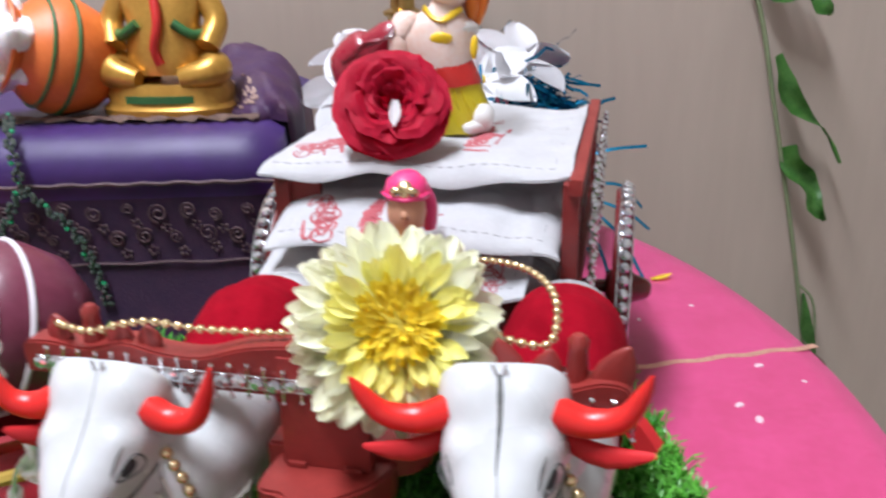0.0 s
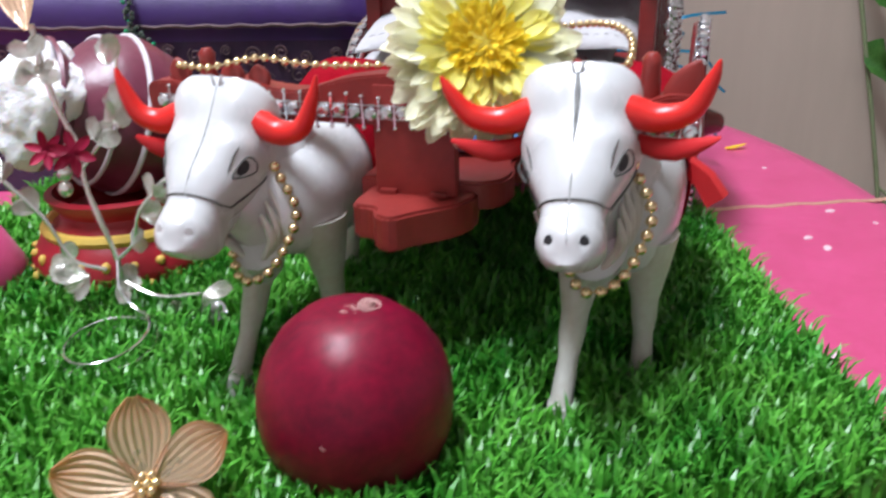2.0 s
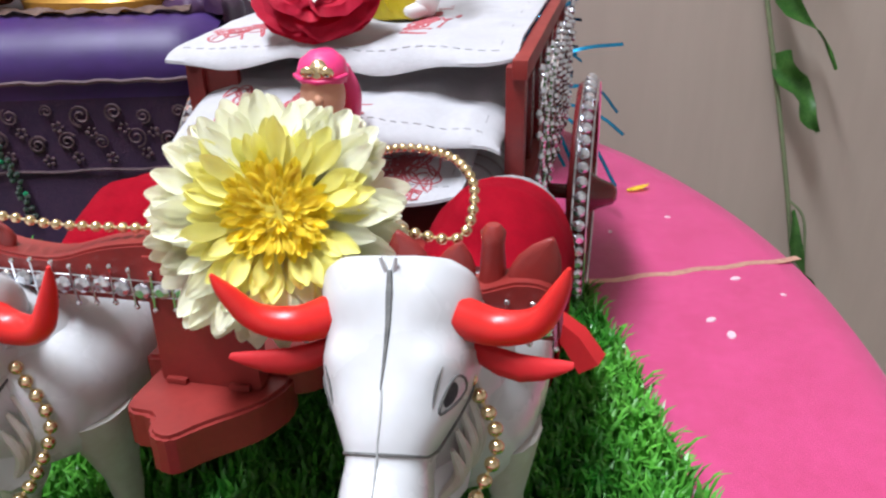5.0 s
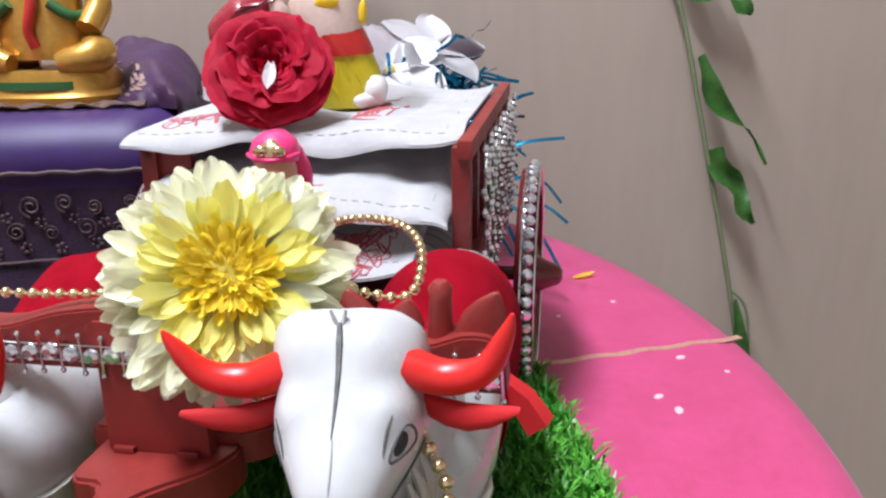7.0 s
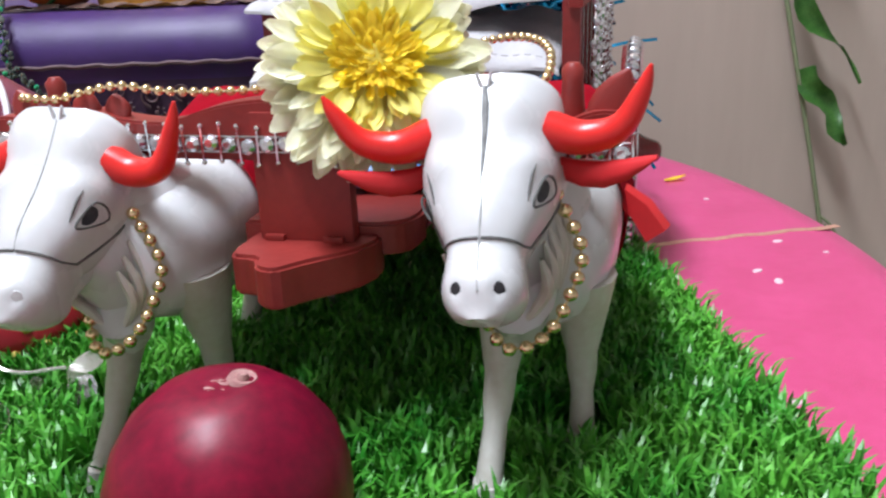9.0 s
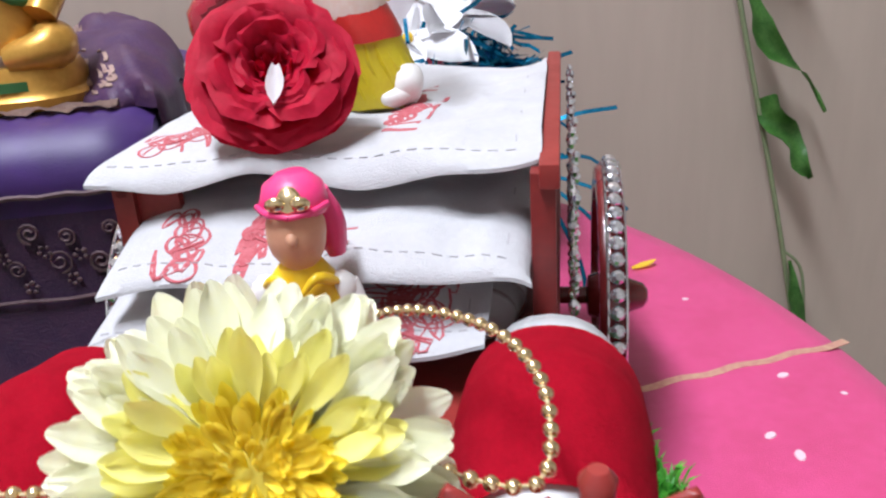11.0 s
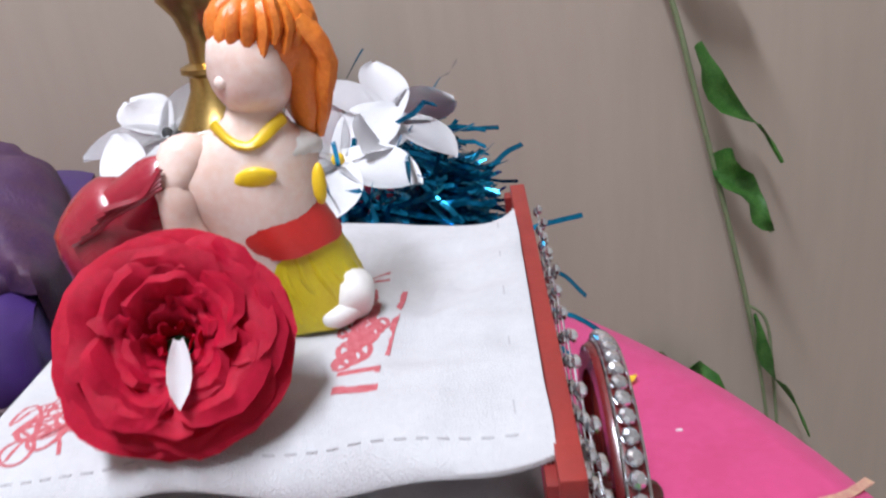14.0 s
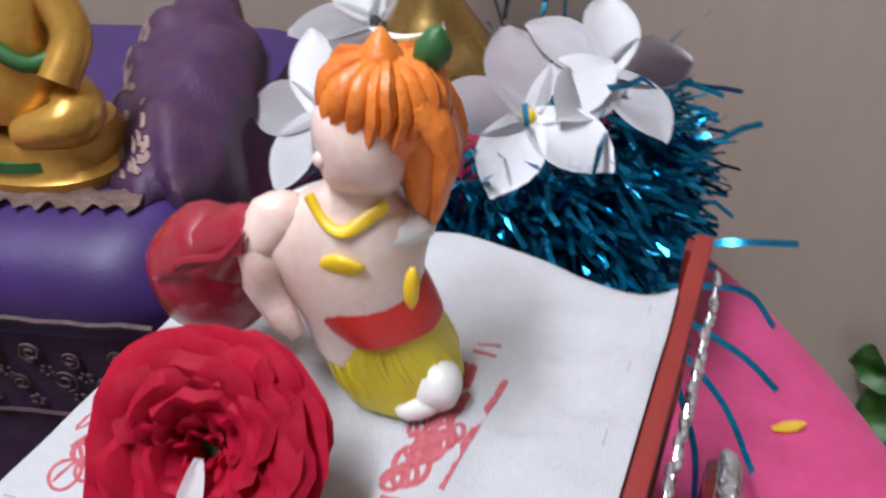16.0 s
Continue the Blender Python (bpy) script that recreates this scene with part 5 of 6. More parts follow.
def foil_stem(pts, r):
    bm = bmesh.new()
    c = curve(pts, 16)
    tube(bm, c, [r * (1 + 0.15 * math.sin(i * 1.7)) for i in range(16)], 7)
    part("stem", bm, FOIL, plant)


foil_stem([(0.009, 0.000, 0.020), (0.0088, 0.000, 0.040), (0.004, 0.001, 0.058), (0.000, 0.002, 0.074), (-0.001, 0.003, 0.092), (-0.006, 0.003, 0.108), (-0.009, 0.003, 0.126), (-0.010, 0.003, 0.142)], 0.0013)
foil_stem([(0.0088, 0.000, 0.040), (0.018, -0.001, 0.049), (0.022, -0.001, 0.062), (0.032, 0.000, 0.074), (0.044, 0.001, 0.084)], 0.0009)
foil_stem([(0.000, 0.002, 0.082), (0.010, 0.004, 0.094), (0.018, 0.005, 0.108), (0.021, 0.006, 0.128)], 0.0009)
foil_stem([(0.004, -0.002, 0.036), (-0.010, -0.003, 0.042), (-0.018, -0.003, 0.060), (-0.030, -0.002, 0.074), (-0.038, -0.001, 0.082)], 0.0009)
foil_stem([(0.009, 0.000, 0.030), (0.026, -0.004, 0.024), (0.046, -0.006, 0.026)], 0.0008)


def foil_leaf(length, width, mat):
    """A pleated foil leaf with a notched fan-like end."""
    bm = bmesh.new()
    grid = []
    for i in range(7):
        s = i / 6
        w = width * 0.5 * (0.12 + 0.88 * math.sin(min(1.0, s * 1.15) * math.pi * 0.62))
        row = []
        for j in range(13):
            a = j / 6 - 1
            row.append(bm.verts.new((a * w, length * s * (1 - 0.22 * a * a * s) + (0.0007 if j % 2 else -0.0004) * s * s, 0.10 * length * s * s + (0.0006 if j % 2 else -0.0006) * s + 0.10 * width * a * a)))
        grid.append(row)
    for r0, r1 in zip(grid, grid[1:]):
        for j in range(12):
            bm.faces.new((r0[j], r0[j + 1], r1[j + 1], r1[j]))
    bmesh.ops.solidify(bm, geom=list(bm.faces), thickness=0.0002)
    return mesh_of("foil_leaf", bm, mat, False)


SMALL_LEAF, LONG_LEAF, GOLD_LEAF = foil_leaf(0.012, 0.009, FOIL), foil_leaf(0.017, 0.012, FOIL), foil_leaf(0.034, 0.017, ROSEGOLD)
rg = random.Random(21)
for x, z, n, turn, me in [(-0.010, 0.122, 5, 0, SMALL_LEAF), (-0.009, 0.130, 3, 20, SMALL_LEAF), (0.010, 0.096, 3, -40, SMALL_LEAF), (0.016, 0.103, 2, -60, SMALL_LEAF), (0.021, 0.108, 3, -10, SMALL_LEAF), (0.020, 0.126, 2, 5, LONG_LEAF),
                          (0.018, 0.048, 2, -60, SMALL_LEAF), (0.023, 0.060, 2, -70, LONG_LEAF), (0.030, 0.070, 3, -45, SMALL_LEAF), (0.043, 0.083, 3, -60, SMALL_LEAF), (-0.011, 0.040, 4, 60, SMALL_LEAF), (-0.004, 0.034, 3, 120, LONG_LEAF),
                          (0.008, 0.030, 3, -100, SMALL_LEAF), (-0.022, 0.064, 2, 50, SMALL_LEAF), (-0.033, 0.078, 3, 40, SMALL_LEAF), (-0.036, 0.096, 3, 30, SMALL_LEAF), (0.046, 0.024, 2, -110, LONG_LEAF), (0.028, 0.012, 2, -70, LONG_LEAF), (-0.010, 0.140, 1, 12, GOLD_LEAF)]:
    for q in range(n):
        spread = (q - (n - 1) / 2) * 48
        part("foil_leaf", me, None, plant, m=pose(x, -0.002 + rg.uniform(-0.002, 0.002), z) @ frame_from((0, 0, 0), (rg.uniform(-0.4, 0.4), -0.8, 0.45 + rg.uniform(-0.3, 0.3))) @ pose(0, 0, 0, rg.uniform(-12, 12), rg.uniform(-20, 20), turn + spread) @ Matrix.Scale(rg.uniform(0.62, 0.95) if me != GOLD_LEAF else 1.0, 4))
star = petal_mesh("blossom_petal", 0.0105, 0.0046, 0.2, 0.3, MAGENTA)
for p, s in (((0.000, -0.003, 0.090), 1.0), ((-0.012, -0.002, 0.091), 0.85)):
    for k in range(6):
        part("blossom_petal", star, None, plant, "magenta paper blossom petal", m=Matrix.Translation(p) @ frame_from((0, 0, 0), (0.1, -0.9, 0.35)) @ pose(0, 0, 0, 0, 0, 60 * k + 12) @ Matrix.Scale(s, 4))
for p in ((-0.007, -0.002, 0.074), (-0.006, -0.002, 0.081)):
    bm = bmesh.new()
    ball(bm, p, 0.0032, squash=(1, 0.8, 1.15))
    part("bud", bm, FOIL, plant, "round silver bud")

# ---------------------------------------------------------------- clay pots
def torus_ring(bm, R, r, z, mat=0, n=32, m=None):
    m = m or Matrix()
    tube(bm, [m @ Vector((R * math.cos(2 * math.pi * k / n), R * math.sin(2 * math.pi * k / n), z)) for k in range(n + 1)], r, 7, mat)


redpot = empty("red_clay_pot", pose(-0.112, 0.388, -0.003), "red clay pot with yellow painted band and dots", "pot")
bm = bmesh.new()
lathe(bm, [(0.020, 0), (0.036, 0.004), (0.046, 0.015), (0.047, 0.024), (0.040, 0.036), (0.031, 0.042), (0.030, 0.046), (0.034, 0.051), (0.036, 0.055), (0.032, 0.056), (0.027, 0.046), (0.001, 0.040)], 40)
part("body", bm, REDPOT, redpot)
bm = bmesh.new()
torus_ring(bm, 0.0375, 0.0032, 0.0385)
part("painted_band", bm, POTYELLOW, redpot, "yellow painted band")
for k in range(22):
    for j, (r, z) in enumerate(((0.0445, 0.028), (0.0468, 0.018))):
        bm = bmesh.new()
        a = 2 * math.pi * (k + 0.5 * j) / 22
        ball(bm, (r * math.cos(a), r * math.sin(a), z), 0.0026, squash=(0.9, 0.9, 0.7 + 0.5 * ((k * 7 + j) % 3) / 2))
        part("painted_dot", bm, POTYELLOW, redpot)


def spilling_pot(name, m, s, mat, stripe, label, cotton_r):
    """A round pot lying on its side, mouth along +z, stuffed with cotton."""
    o = empty(name, m, label, "pot")
    bm = bmesh.new()
    lathe(bm, [(s * r, s * z) for r, z in [(0.02, -0.95), (0.5, -0.86), (0.82, -0.55), (0.98, -0.1), (0.97, 0.2), (0.82, 0.52), (0.66, 0.68), (0.62, 0.76), (0.70, 0.86), (0.80, 0.95), (0.78, 0.99), (0.64, 0.95), (0.55, 0.8), (0.6, 0.6), (0.3, 0.3), (0.02, 0.3)]], 40)
    part("body", bm, mat, o)
    for r, z, w in ((0.985, 0.05, 0.035), (0.90, 0.40, 0.03)):
        bm = bmesh.new()
        torus_ring(bm, s * r, s * w, s * z)
        part("painted_band", bm, stripe, o)
    bm = bmesh.new()
    rg = random.Random(3)
    bmesh.ops.create_icosphere(bm, subdivisions=5, radius=s * 0.72, matrix=Matrix.Translation((0, 0, s * 0.98)) @ Matrix.Diagonal((1, 1, 0.78, 1)))
    for v in bm.verts:
        c = v.co / s
        v.co += (v.co - Vector((0, 0, s * 0.9))).normalized() * s * (cotton_r * noise.noise(c * 2.4) + 0.06 * noise.noise(c * 6) + 0.025 * noise.noise(c * 15))
    part("cotton", bm, COTTON, o, "loose white cotton in the mouth")
    return o


spilling_pot("maroon_clay_pot", frame_from((-0.110, 0.402, 0.0855), (-0.70, -0.62, 0.30)), 0.041, CLAY, POTWHITE, "maroon clay pot on its side, stuffed with white cotton", 0.13)
# pale little vase on a pink cushion at the edge of the mat
cushion = empty("pink_cushion", pose(-0.196, 0.352, -0.003), "small bright pink satin cushion", "cushion")
bm = bmesh.new()
loft(bm, [((0, 0, z), (a, 0, 0), (0, a * 0.8, 0)) for a, z in ((0.030, 0.0), (0.040, 0.008), (0.042, 0.022), (0.034, 0.040), (0.018, 0.049), (0.002, 0.051))], 28, power=2.6)
part("cover", bm, PINK, cushion)
vase = empty("tan_vase", pose(-0.186, 0.352, 0.0475), "small tan clay vase on the pink cushion", "vase")
bm = bmesh.new()
lathe(bm, [(0.010, 0), (0.017, 0.008), (0.018, 0.018), (0.012, 0.028), (0.010, 0.032), (0.013, 0.036), (0.011, 0.037), (0.008, 0.030), (0.001, 0.02)], 24)
part("body", bm, SKINT, vase)

# ---------------------------------------------------------------- purple throne block with idol and orange pot
block = empty("purple_pedestal", pose(0, 0, 0), "pedestal draped in purple satin with a brocade border", "pedestal")
bm = bmesh.new()
X0, X1 = -0.42, 0.006
prof = [(0.547, -0.003), (0.560, 0.05), (0.562, 0.098), (0.5605, 0.106), (0.5595, 0.113), (0.5625, 0.124), (0.571, 0.134), (0.586, 0.1395), (0.62, 0.1405), (0.80, 0.1405), (0.80, -0.003)]
n = 48
rows = []
for i in range(n + 1):
    s = i / n
    x = X0 + (X1 - X0) * s
    end = max(0, (s - 0.93) / 0.07)
    rows.append([bm.verts.new((x - 0.004 * end * (z > 0.12) + 0.001 * math.sin(z * 70), y + 0.012 * end ** 2 * (y < 0.7) + 0.0016 * noise.noise(Vector((x * 24, y * 5, z * 12))), z - 0.006 * end ** 2 * (z > 0.12) + 0.0012 * noise.noise(Vector((x * 16, y * 16, 3))) * (z > 0.1))) for y, z in prof])
for r0, r1 in zip(rows, rows[1:]):
    for k in range(len(prof)):
        f = bm.faces.new((r0[k], r0[(k + 1) % len(prof)], r1[(k + 1) % len(prof)], r1[k]))
        f.material_index = 1 if k < 2 else 0
bm.faces.new(rows[0][::-1])
bm.faces.new(rows[-1])
part("drape", bm, [PURPLE, PURPLEDARK], block)
bm = bmesh.new()
tube(bm, [(X0 + (X1 - X0) * k / 60, 0.5592 + 0.0016 * noise.noise(Vector(((X0 + (X1 - X0) * k / 60) * 24, 2.8, 1.3))), 0.1085 + 0.0006 * math.sin(k * 1.9)) for k in range(60)], 0.0014, 6)
part("braid", bm, LACE, block, "pale woven braid")
# brocade paisley loops on the front skirt
rg = random.Random(17)
bm = bmesh.new()
for k in range(44):
    x = -0.415 + 0.0096 * k + rg.uniform(-0.002, 0.002)
    z0 = 0.080 + (0.010 if k % 2 else -0.006) + rg.uniform(-0.003, 0.003)
    r, ph, way = rg.uniform(0.0038, 0.0070), rg.uniform(0, 6.28), rg.choice((-1, 1))
    tube(bm, [(x + r * (1 - t / 24) * math.cos(ph + way * t * 0.55), 0.5594, z0 + r * (1 - t / 24) * math.sin(ph + way * t * 0.55)) for t in range(20)], rg.uniform(0.0005, 0.0010), 4)
    for q in range(5):
        a = ph + q * 1.26
        ball(bm, (x + 0.0048 + 0.0026 * math.cos(a), 0.5592, z0 - 0.010 + 0.0026 * math.sin(a)), rg.uniform(0.0009, 0.0016), squash=(1, 0.4, 1))
tagged(part("paisley_border", bm, LACE, block, "dull gold paisley brocade border"), kind="stuff")
bm = bmesh.new()
tube(bm, [(X0 + (X1 - X0) * k / 40, 0.5588, 0.055 + 0.0006 * math.sin(k * 1.4)) for k in range(41)], 0.0010, 5)
part("braid", bm, LACE, block)

bm = bmesh.new()
loft(bm, [((0, 0, 0), (0.046, 0, 0), (0, 0.030, 0)), ((0, 0, 0.006), (0.047, 0, 0), (0, 0.031, 0)), ((0, 0, 0.009), (0.043, 0, 0), (0, 0.028, 0)), ((0, 0, 0.016), (0.043, 0, 0), (0, 0.028, 0)), ((0, 0, 0.022), (0.040, 0, 0), (0, 0.026, 0))], 32, 0, power=2.6)
loft(bm, [((0, -0.001, 0.0105), (0.036, 0, 0), (0, 0.0285, 0)), ((0, -0.001, 0.0155), (0.036, 0, 0), (0, 0.0285, 0))], 32, 1, power=2.6)
for s in (-1, 1):
    tube(bm, curve([(s * 0.010, 0.006, 0.034), (s * 0.030, -0.002, 0.032), (s * 0.034, -0.016, 0.030), (s * 0.014, -0.022, 0.026)], 12), [0.012] * 8 + [0.010, 0.009, 0.008, 0.006], 12, 0)
    tube(bm, curve([(s * 0.026, 0.004, 0.082), (s * 0.036, 0.0, 0.062), (s * 0.032, -0.012, 0.046)], 10), 0.0082, 10, 0)
    tube(bm, curve([(s * 0.012, -0.018, 0.062), (s * 0.024, -0.015, 0.054), (s * 0.033, -0.003, 0.056)], 8), 0.0034, 8, 1)
loft(bm, [((0, 0, 0.028), (0.028, 0, 0), (0, 0.020, 0)), ((0, -0.001, 0.045), (0.027, 0, 0), (0, 0.021, 0)), ((0, 0, 0.062), (0.025, 0, 0), (0, 0.018, 0)), ((0, 0.001, 0.080), (0.029, 0, 0), (0, 0.016, 0)), ((0, 0.002, 0.090), (0.016, 0, 0), (0, 0.011, 0)), ((0, 0.002, 0.095), (0.010, 0, 0), (0, 0.009, 0))], 28, 0)
ball(bm, (0, 0, 0.106), 0.016, 12, 0, (1, 1, 1.1))
lathe(bm, [(0.016, 0.114), (0.018, 0.118), (0.012, 0.130), (0.005, 0.142), (0.001, 0.147)], 20, 0)
tube(bm, curve([(0.002, -0.019, 0.078), (0.004, -0.0245, 0.062), (0.0, -0.024, 0.046), (0.002, -0.0215, 0.036)], 10), 0.0032, 8, 2)
part("gold_idol", bm, [IDOLGOLD, GREENPAINT, FIGRED], m=pose(-0.078, 0.632, 0.1405, 0, 0, -6))
tagged(scene.collection.objects[-1], "seated gold-painted idol with green bands on the purple pedestal", "statue")
pot = spilling_pot("orange_clay_pot", frame_from((-0.150, 0.632, 0.1805), (-0.75, -0.60, 0.28)), 0.041, ORANGE, GREENPAINT, "orange painted clay pot on its side, filled with cotton", 0.24)

# pale gold lace strip lying under the idol along the pedestal's top edge
lace = empty("lace_strip", pose(0, 0, 0), "pale gold lace strip laid along the purple pedestal", "lace")
bm = bmesh.new()
rg = random.Random(31)
rows = []
for k in range(121):
    x = -0.40 + 0.385 * k / 120
    y = 0.604 + 0.004 * math.sin(x * 30) + 0.0016 * math.sin(k * 2.1)
    rows.append([bm.verts.new((x, y + w, 0.1422 + 0.0012 * math.sin(k * 0.9 + w * 300) + h)) for w, h in ((-0.006 - 0.0015 * (k % 3), 0), (-0.002, 0.001), (0.003, 0.0008), (0.008, 0))])
for r0, r1 in zip(rows, rows[1:]):
    for q in range(3):
        bm.faces.new((r0[q], r0[q + 1], r1[q + 1], r1[q]))
bmesh.ops.solidify(bm, geom=list(bm.faces), thickness=0.0008)
part("band", bm, PALELACE, lace)

# dark beaded garland that hangs over the pedestal's front
garland = empty("beaded_garland", pose(0, 0, 0), "dark glittering beaded garland hanging over the pedestal", "garland")
bm = bmesh.new()
bmesh.ops.create_icosphere(bm, subdivisions=1, radius=0.0022)
DARKBEAD = mesh_of("bead", bm, material("dark_glass_bead", (0.02, 0.035, 0.03), 0.12, 0.3, second=(0.1, 0.14, 0.12), scale=300, amount=0.9, coat=1.0), False)
bm = bmesh.new()
bmesh.ops.create_icosphere(bm, subdivisions=1, radius=0.0019)
GREENBEAD = mesh_of("bead", bm, material("green_glass_bead", (0.03, 0.45, 0.20), 0.1, 0.4, coat=1.0), False)
for path in ([(-0.168, 0.580, 0.150), (-0.160, 0.556, 0.138), (-0.158, 0.553, 0.112), (-0.166, 0.553, 0.095), (-0.178, 0.553, 0.075), (-0.188, 0.553, 0.045)], [(-0.158, 0.553, 0.112), (-0.146, 0.553, 0.098), (-0.133, 0.553, 0.085), (-0.122, 0.553, 0.060), (-0.116, 0.553, 0.030)]):
    pts = even(path, 0.0034)
    bm = bmesh.new()
    tube(bm, pts, 0.0005, 5)
    part("cord", bm, BLACK, garland)
    for k, p in enumerate(pts):
        for q in range(2):
            part("bead", GREENBEAD if (k * 2 + q) % 11 == 0 else DARKBEAD, None, garland, m=Matrix.Translation(p + Vector((0.0024 * math.sin(k * 2.1 + q * 3), -0.0016, 0.001 * math.cos(k * 1.3 + q)))))

# crumpled brocade cloth heaped beside the idol
heap = empty("brocade_heap", pose(0, 0, 0), "crumpled purple brocade cloth with gold woven sprigs", "cloth")
bm = bmesh.new()
rows = []


def mound(a, b):
    """The heap's surface: a round it, b from its foot (0) to its top (1)."""
    r = math.cos(b * math.pi / 2)
    fold = 1 + 0.07 * math.sin(a * 5 + b * 4) * r + 0.04 * math.sin(a * 11 + 2 + b * 3) * r
    y = 0.705 + 0.108 * r * fold * math.sin(a) + 0.02 * b
    x = -0.010 - 0.20 * (y - 0.60) + 0.034 * r * fold * math.cos(a) - 0.006 * b
    z = 0.139 + 0.034 * math.sin(b * math.pi / 2) ** 0.8 * (0.75 + 1.6 * (y - 0.60)) + 0.006 * noise.noise(Vector((x * 40, y * 40, 2))) + 0.003 * math.sin(y * 160 + x * 60) * r
    return Vector((x, y, z))


for j in range(15):
    rows.append([bm.verts.new(mound(2 * math.pi * i / 64, j / 15)) for i in range(64)])
skirt = [bm.verts.new(Vector((v.co.x + (0.008 if v.co.x > 0.006 else 0), v.co.y, -0.003 if v.co.x > 0.006 else 0.138))) for v in rows[0]]
rows.insert(0, skirt)
for r0, r1 in zip(rows, rows[1:]):
    for i in range(64):
        bm.faces.new((r0[i], r0[(i + 1) % 64], r1[(i + 1) % 64], r1[i]))
bm.faces.new(rows[-1])
part("cloth", bm, HEAPM, heap)
rg = random.Random(14)
bm = bmesh.new()
for k in range(70):
    a0, b0 = rg.uniform(2.4, 4.6), rg.uniform(0.05, 0.55)
    for q in range(4):
        p = [mound(a0 + 0.022 * q + 0.02 * math.sin(t * 1.3), b0 + 0.018 * t) + Vector((-0.0003, -0.0003, 0.0004)) for t in range(4)]
        tube(bm, p, 0.0004, 4)
tagged(part("woven_brocade", bm, PALELACE, heap, "dull gold woven sprigs"), kind="stuff")
# ---------------------------------------------------------------- striped pot with tinsel, lilies and the brass lamp
VASE_C = Vector((0.117, 0.742, -0.004))
pot = empty("striped_pot", Matrix.Translation(VASE_C), "magenta and teal striped pot wrapped in tinsel", "pot")
bm = bmesh.new()
prof = [(0.045, 0), (0.064, 0.02), (0.075, 0.05), (0.078, 0.085), (0.074, 0.118), (0.066, 0.134), (0.057, 0.138), (0.001, 0.13)]
rows = lathe(bm, prof, 60)
bm.faces.ensure_lookup_table()
for f in bm.faces:
    a = math.atan2(f.calc_center_median().y, f.calc_center_median().x)
    f.material_index = int((a + math.pi) / (2 * math.pi) * 30) % 3 == 0
part("body", bm, [MAGENTA, TEAL], pot)


def tinsel(center, count, seed):
    rg = np.random.default_rng(seed)
    verts, faces = [], []
    for _ in range(count):
        a = rg.uniform(-2.4, 1.5) if rg.random() < 0.6 else rg.normal() * 0.6 - 0.75
        R = 0.083 + rg.normal() * 0.006
        base = np.array([center.x + R * math.cos(a), center.y + R * math.sin(a), 0.084 + rg.normal() * 0.022])
        d = np.array([math.cos(a) + rg.normal() * 0.8, math.sin(a) + rg.normal() * 0.8, rg.normal() * 0.75 + 0.05])
        d /= np.linalg.norm(d)
        L = rg.uniform(0.020, 0.054)
        side = np.cross(d, rg.normal(size=3))
        side *= 0.0014 / np.linalg.norm(side)
        k = len(verts)
        n = 5
        twist = rg.normal() * 1.2
        nn = np.cross(d, side)
        for i in range(n + 1):
            s = i / n
            p = base + d * L * s + np.array([0, 0, -0.012 * s * s * rg.uniform(0.2, 1)])
            w = side * math.cos(twist * s) + nn * math.sin(twist * s)
            verts += [tuple(p + w), tuple(p - w)]
            if i:
                j = k + 2 * i
                faces.append((j - 2, j - 1, j + 1, j))
    me = bpy.data.meshes.new("tinsel_strands")
    me.from_pydata(verts, [], faces)
    me.materials.append(TEAL)
    return me


garl = empty("tinsel_garland", Matrix.Translation((0, 0, 0)), "shiny teal tinsel garland round the striped pot", "tinsel garland")
bm = bmesh.new()
tube(bm, [VASE_C + Vector((0.083 * math.cos(a * 0.1), 0.083 * math.sin(a * 0.1), 0.084)) for a in range(-29, 16)], 0.0012, 6)
part("core_wire", bm, TEAL, garl)
tagged(part("tinsel", tinsel(VASE_C, 3800, 9), None, garl), kind="stuff")
# loose strands that stick out past the cart
bm = bmesh.new()
for pts in ([(0.205, 0.665, 0.085), (0.24, 0.655, 0.098), (0.269, 0.652, 0.101)], [(0.21, 0.64, 0.07), (0.245, 0.62, 0.06), (0.262, 0.61, 0.048)], [(0.205, 0.62, 0.075), (0.235, 0.60, 0.05), (0.252, 0.585, 0.02)], [(0.21, 0.655, 0.07), (0.25, 0.655, 0.07), (0.268, 0.65, 0.052)], [(0.213, 0.61, 0.06), (0.225, 0.59, 0.03), (0.228, 0.58, 0.004)], [(0.205, 0.70, 0.095), (0.245, 0.72, 0.12), (0.262, 0.725, 0.125)]):
    ribbon(bm, curve(pts, 10), 0.0034, None, up=(0.3, -0.5, 0.8), rise=0.0002)
tagged(part("loose_tinsel", bm, TEAL, garl, "long loose teal strands"), kind="stuff")


def lily(c, normal, size, turn, label):
    o = empty("artificial_lily", frame_from(c, normal), label, "artificial flower", "lilies on the pot")
    me = petal_mesh("petal", size, size * 0.66, 0.12, -0.5, LILY, rows=8, cols=6, tip=1.25, thick=0.0012)
    for k in range(5):
        part("petal", me, None, o, m=pose(0, 0, 0, 0, 0, 72 * k + turn) @ pose(0, 0.001, 0, 22, 0, 0))
    bm = bmesh.new()
    lathe(bm, [(0.0025, -0.004), (0.004, 0), (0.003, 0.004), (0.001, 0.006)], 12)
    part("heart", bm, FIGYELLOW if turn % 2 else BLACK, o)
    return o


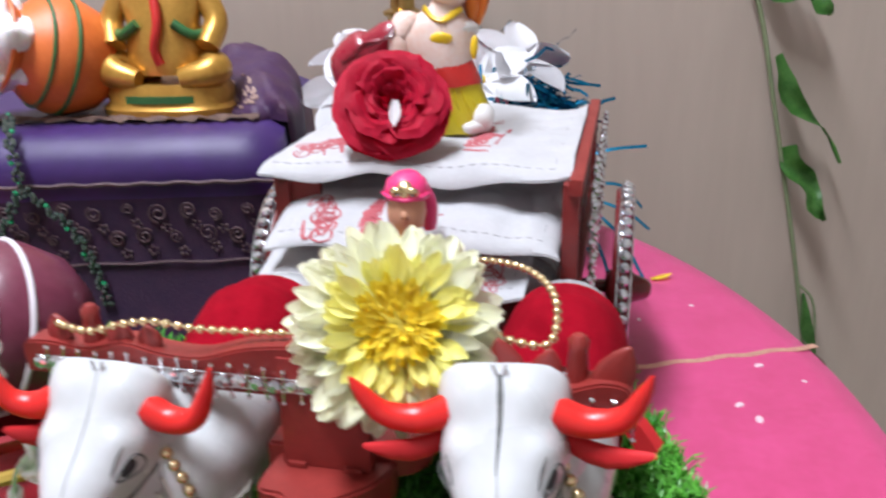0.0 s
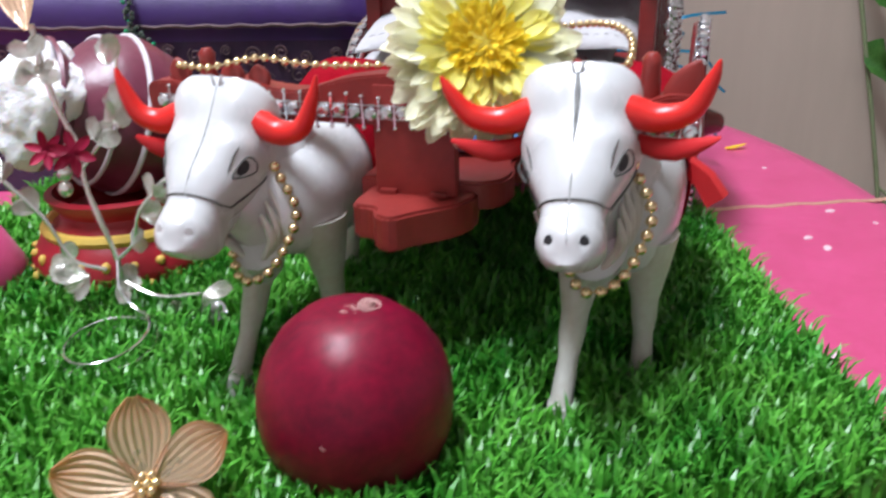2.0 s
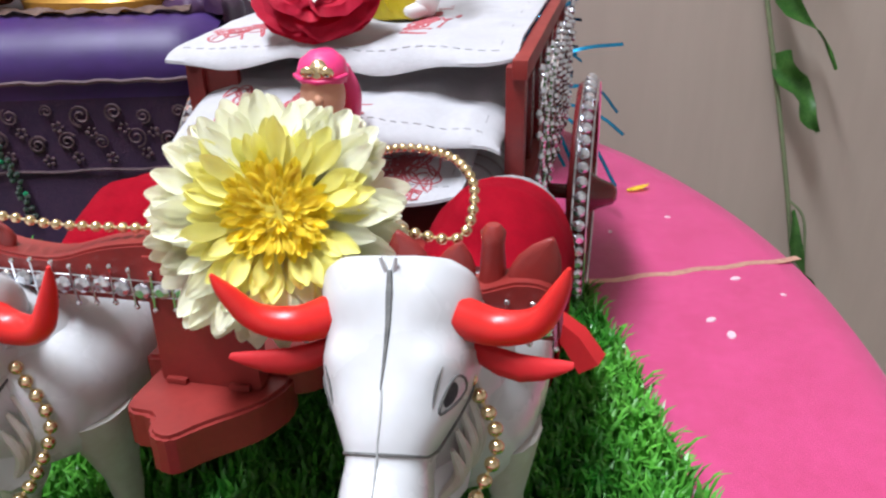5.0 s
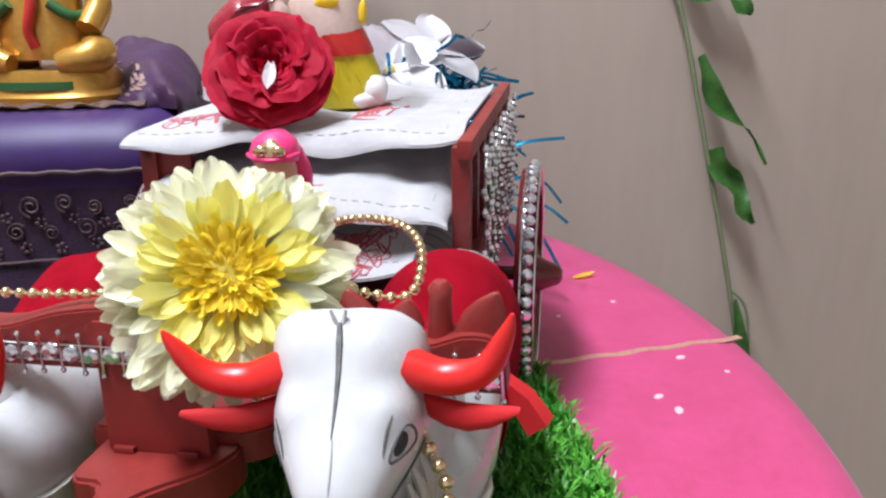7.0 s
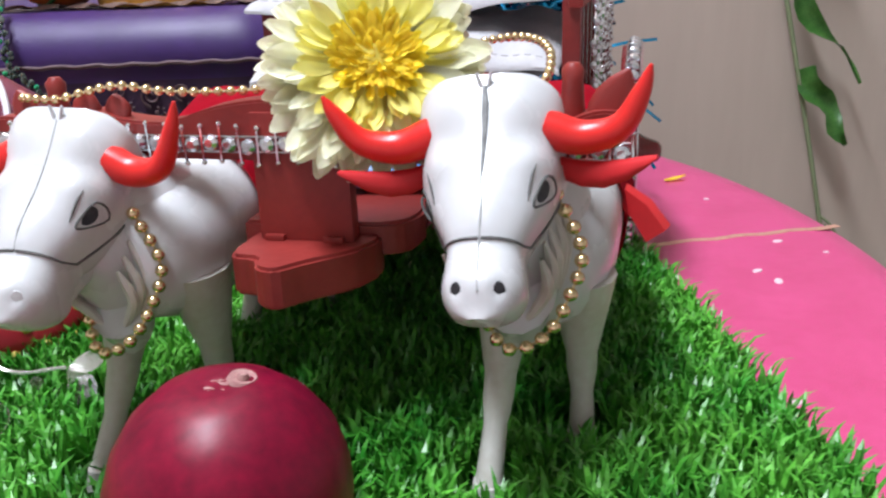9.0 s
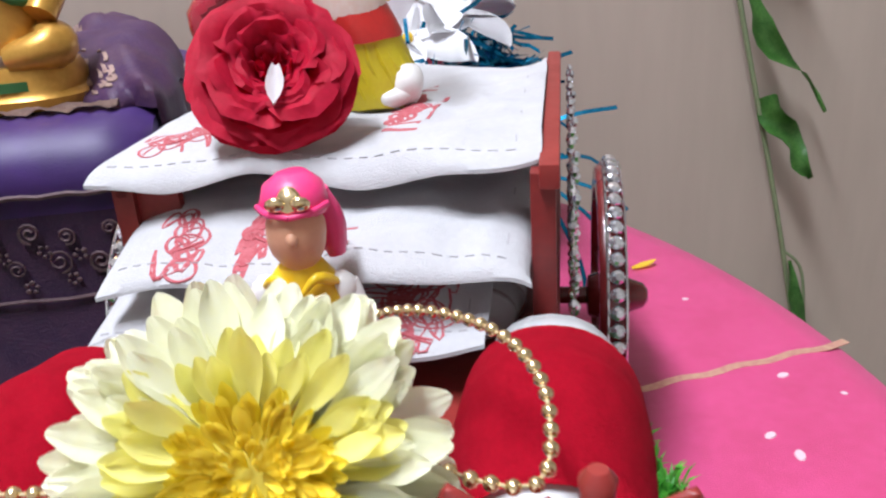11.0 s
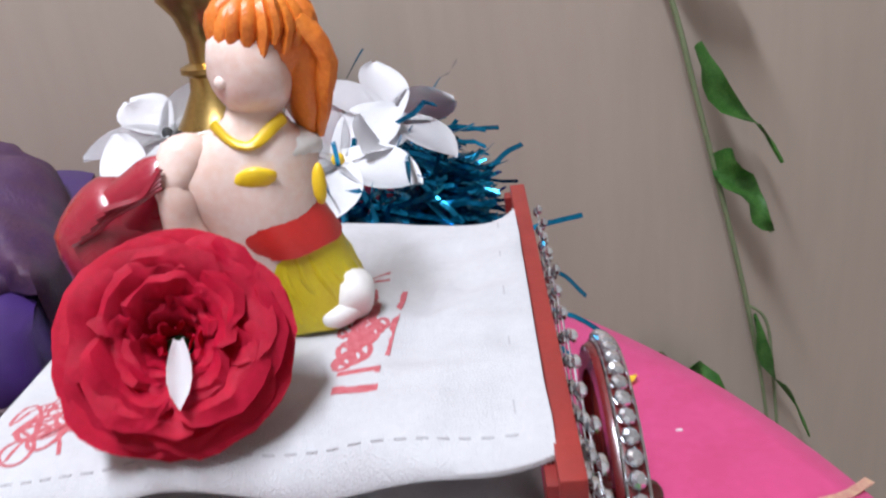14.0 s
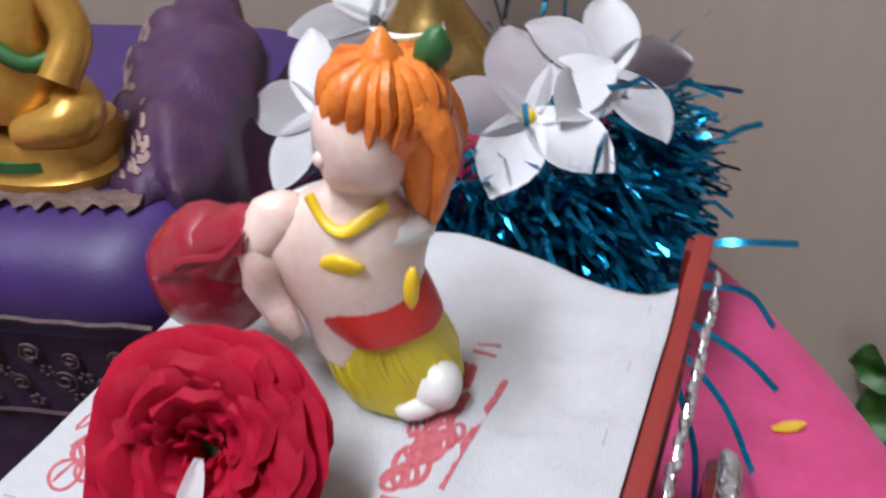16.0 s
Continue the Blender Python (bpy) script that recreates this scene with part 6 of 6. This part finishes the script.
lily((0.143, 0.672, 0.150), (0.05, -0.55, 0.83), 0.047, 13, "white foam lily with a yellow heart")
lily((0.178, 0.700, 0.160), (0.30, -0.45, 0.85), 0.045, 44, "white foam lily with a dark heart")
lily((0.042, 0.686, 0.141), (-0.45, -0.65, 0.60), 0.044, 31, "white foam lily hanging over the pot's rim")
lily((0.055, 0.765, 0.158), (-0.2, -0.3, 0.9), 0.050, 58, "white foam lily with a dark heart")

lampstand = empty("brass_lamp", pose(0.0865, 0.762, 0.1005), "tall polished brass oil lamp standing in the pot", "oil lamp")
bm = bmesh.new()
lathe(bm, [(0.034, 0.0), (0.038, 0.006), (0.039, 0.03), (0.034, 0.050), (0.021, 0.068), (0.0135, 0.082), (0.0125, 0.090), (0.0165, 0.0925), (0.0165, 0.0955), (0.0105, 0.098), (0.0100, 0.110), (0.014, 0.124), (0.0215, 0.134), (0.0225, 0.150), (0.0215, 0.153), (0.014, 0.160), (0.0115, 0.178), (0.016, 0.19), (0.018, 0.2), (0.001, 0.205)], 40)
part("stem", bm, BRASS, lampstand)
bm = bmesh.new()
lathe(bm, [(0.010, 0.2), (0.034, 0.206), (0.046, 0.216), (0.047, 0.22), (0.030, 0.214), (0.001, 0.21)], 40)
part("bowl", bm, BRASS, lampstand)

# ---------------------------------------------------------------- ivy on the wall
ivy = empty("ivy_vine", pose(0, 0, 0), "thin artificial ivy vine hanging on the beige wall", "vine")
bm = bmesh.new()
stem = curve([(0.395, 0.884, 0.32), (0.43, 0.876, 0.22), (0.450, 0.874, 0.165), (0.470, 0.872, 0.087), (0.506, 0.872, -0.047), (0.532, 0.874, -0.15), (0.552, 0.878, -0.24), (0.57, 0.884, -0.34)], 40)
tube(bm, stem, [0.0024] * 30 + [0.0018] * 10, 6)
part("stem", bm, STEM, ivy)
bm = bmesh.new()
tube(bm, curve([(0.522, 0.873, -0.115), (0.545, 0.872, -0.14), (0.556, 0.874, -0.2), (0.572, 0.88, -0.30)], 14), 0.0016, 6)
part("stem", bm, STEM, ivy)


def ivy_leaf(p0, p1, width, roll):
    p0, p1 = Vector(p0), Vector(p1)
    d = p1 - p0
    me = petal_mesh("leaf", d.length, width, 0.22, 0.35, LEAF, rows=9, cols=6, tip=0.75, thick=0.0005)
    for v in me.vertices:
        s = v.co.y / d.length
        a = 1.5 * (s - 0.35) + 0.5 * math.sin(s * 9 + roll)
        x, z = v.co.x, v.co.z + 0.003 * math.sin(s * 11 + v.co.x * 160)
        v.co.x, v.co.z = x * math.cos(a) - z * math.sin(a) + 0.003 * math.sin(s * 7), x * math.sin(a) + z * math.cos(a)
    z = Vector((math.sin(radians(roll)), -math.cos(radians(roll)), 0.1))
    y = d.normalized()
    x = y.cross(z).normalized()
    z = x.cross(y)
    m = Matrix((x, y, z)).transposed().to_4x4()
    m.translation = p0
    part("leaf", me, None, ivy, m=m)


for p0, p1, w, r in [((0.455, 0.868, 0.215), (0.505, 0.862, 0.170), 0.034, 10), ((0.463, 0.866, 0.137), (0.523, 0.860, 0.018), 0.020, 20), ((0.492, 0.866, 0.045), (0.522, 0.858, -0.040), 0.027, -15), ((0.530, 0.872, -0.130), (0.568, 0.866, -0.285), 0.013, 40),
                     ((0.425, 0.874, -0.150), (0.488, 0.864, -0.205), 0.036, -10), ((0.44, 0.874, -0.20), (0.52, 0.862, -0.26), 0.046, 15), ((0.43, 0.872, 0.25), (0.475, 0.862, 0.19), 0.026, 20)]:
    ivy_leaf(p0, p1, w, r)

# ---------------------------------------------------------------- reins of gold beads
bead_chain("bead_rein", [(0.076, 0.368, 0.104), (0.089, 0.357, 0.122), (0.103, 0.340, 0.134), (0.116, 0.323, 0.139), (0.1245, 0.306, 0.140), (0.127, 0.290, 0.137), (0.122, 0.274, 0.131), (0.111, 0.276, 0.131), (0.100, 0.285, 0.132)], 0.0038, "gold bead rein looped round the yoke peg", BEAD_SMALL, "reins")
bead_chain("bead_rein", [(0.052, 0.287, 0.131), (0.028, 0.294, 0.129), (0.006, 0.299, 0.129), (-0.010, 0.302, 0.131), (-0.022, 0.305, 0.129), (-0.032, 0.305, 0.127), (-0.044, 0.311, 0.127), (-0.048, 0.318, 0.126)], 0.0038, "gold bead rein lying along the yoke", BEAD_SMALL, "reins")

# blue foil packet on the tongue board
packet = empty("blue_packet", at_cart(0.020, -0.088, 0.0866, 12), "small shiny blue foil packet lying on the cart", "packet")
bm = bmesh.new()
loft(bm, [((x, 0, 0.006), (0, 0.011 + 0.002 * math.sin(x * 300), 0), (0, 0, h)) for x, h in ((-0.024, 0.0008), (-0.021, 0.004), (-0.01, 0.0058), (0.008, 0.0055), (0.020, 0.0042), (0.024, 0.0008))], 20, power=2.4)
part("wrapper", bm, BLUE, packet)
for x in (-0.0265, 0.0265):
    bm = bmesh.new()
    box(bm, (x, 0, 0.006), (0.006, 0.024, 0.0006), 0.0002)
    part("crimp", bm, FOIL, packet)
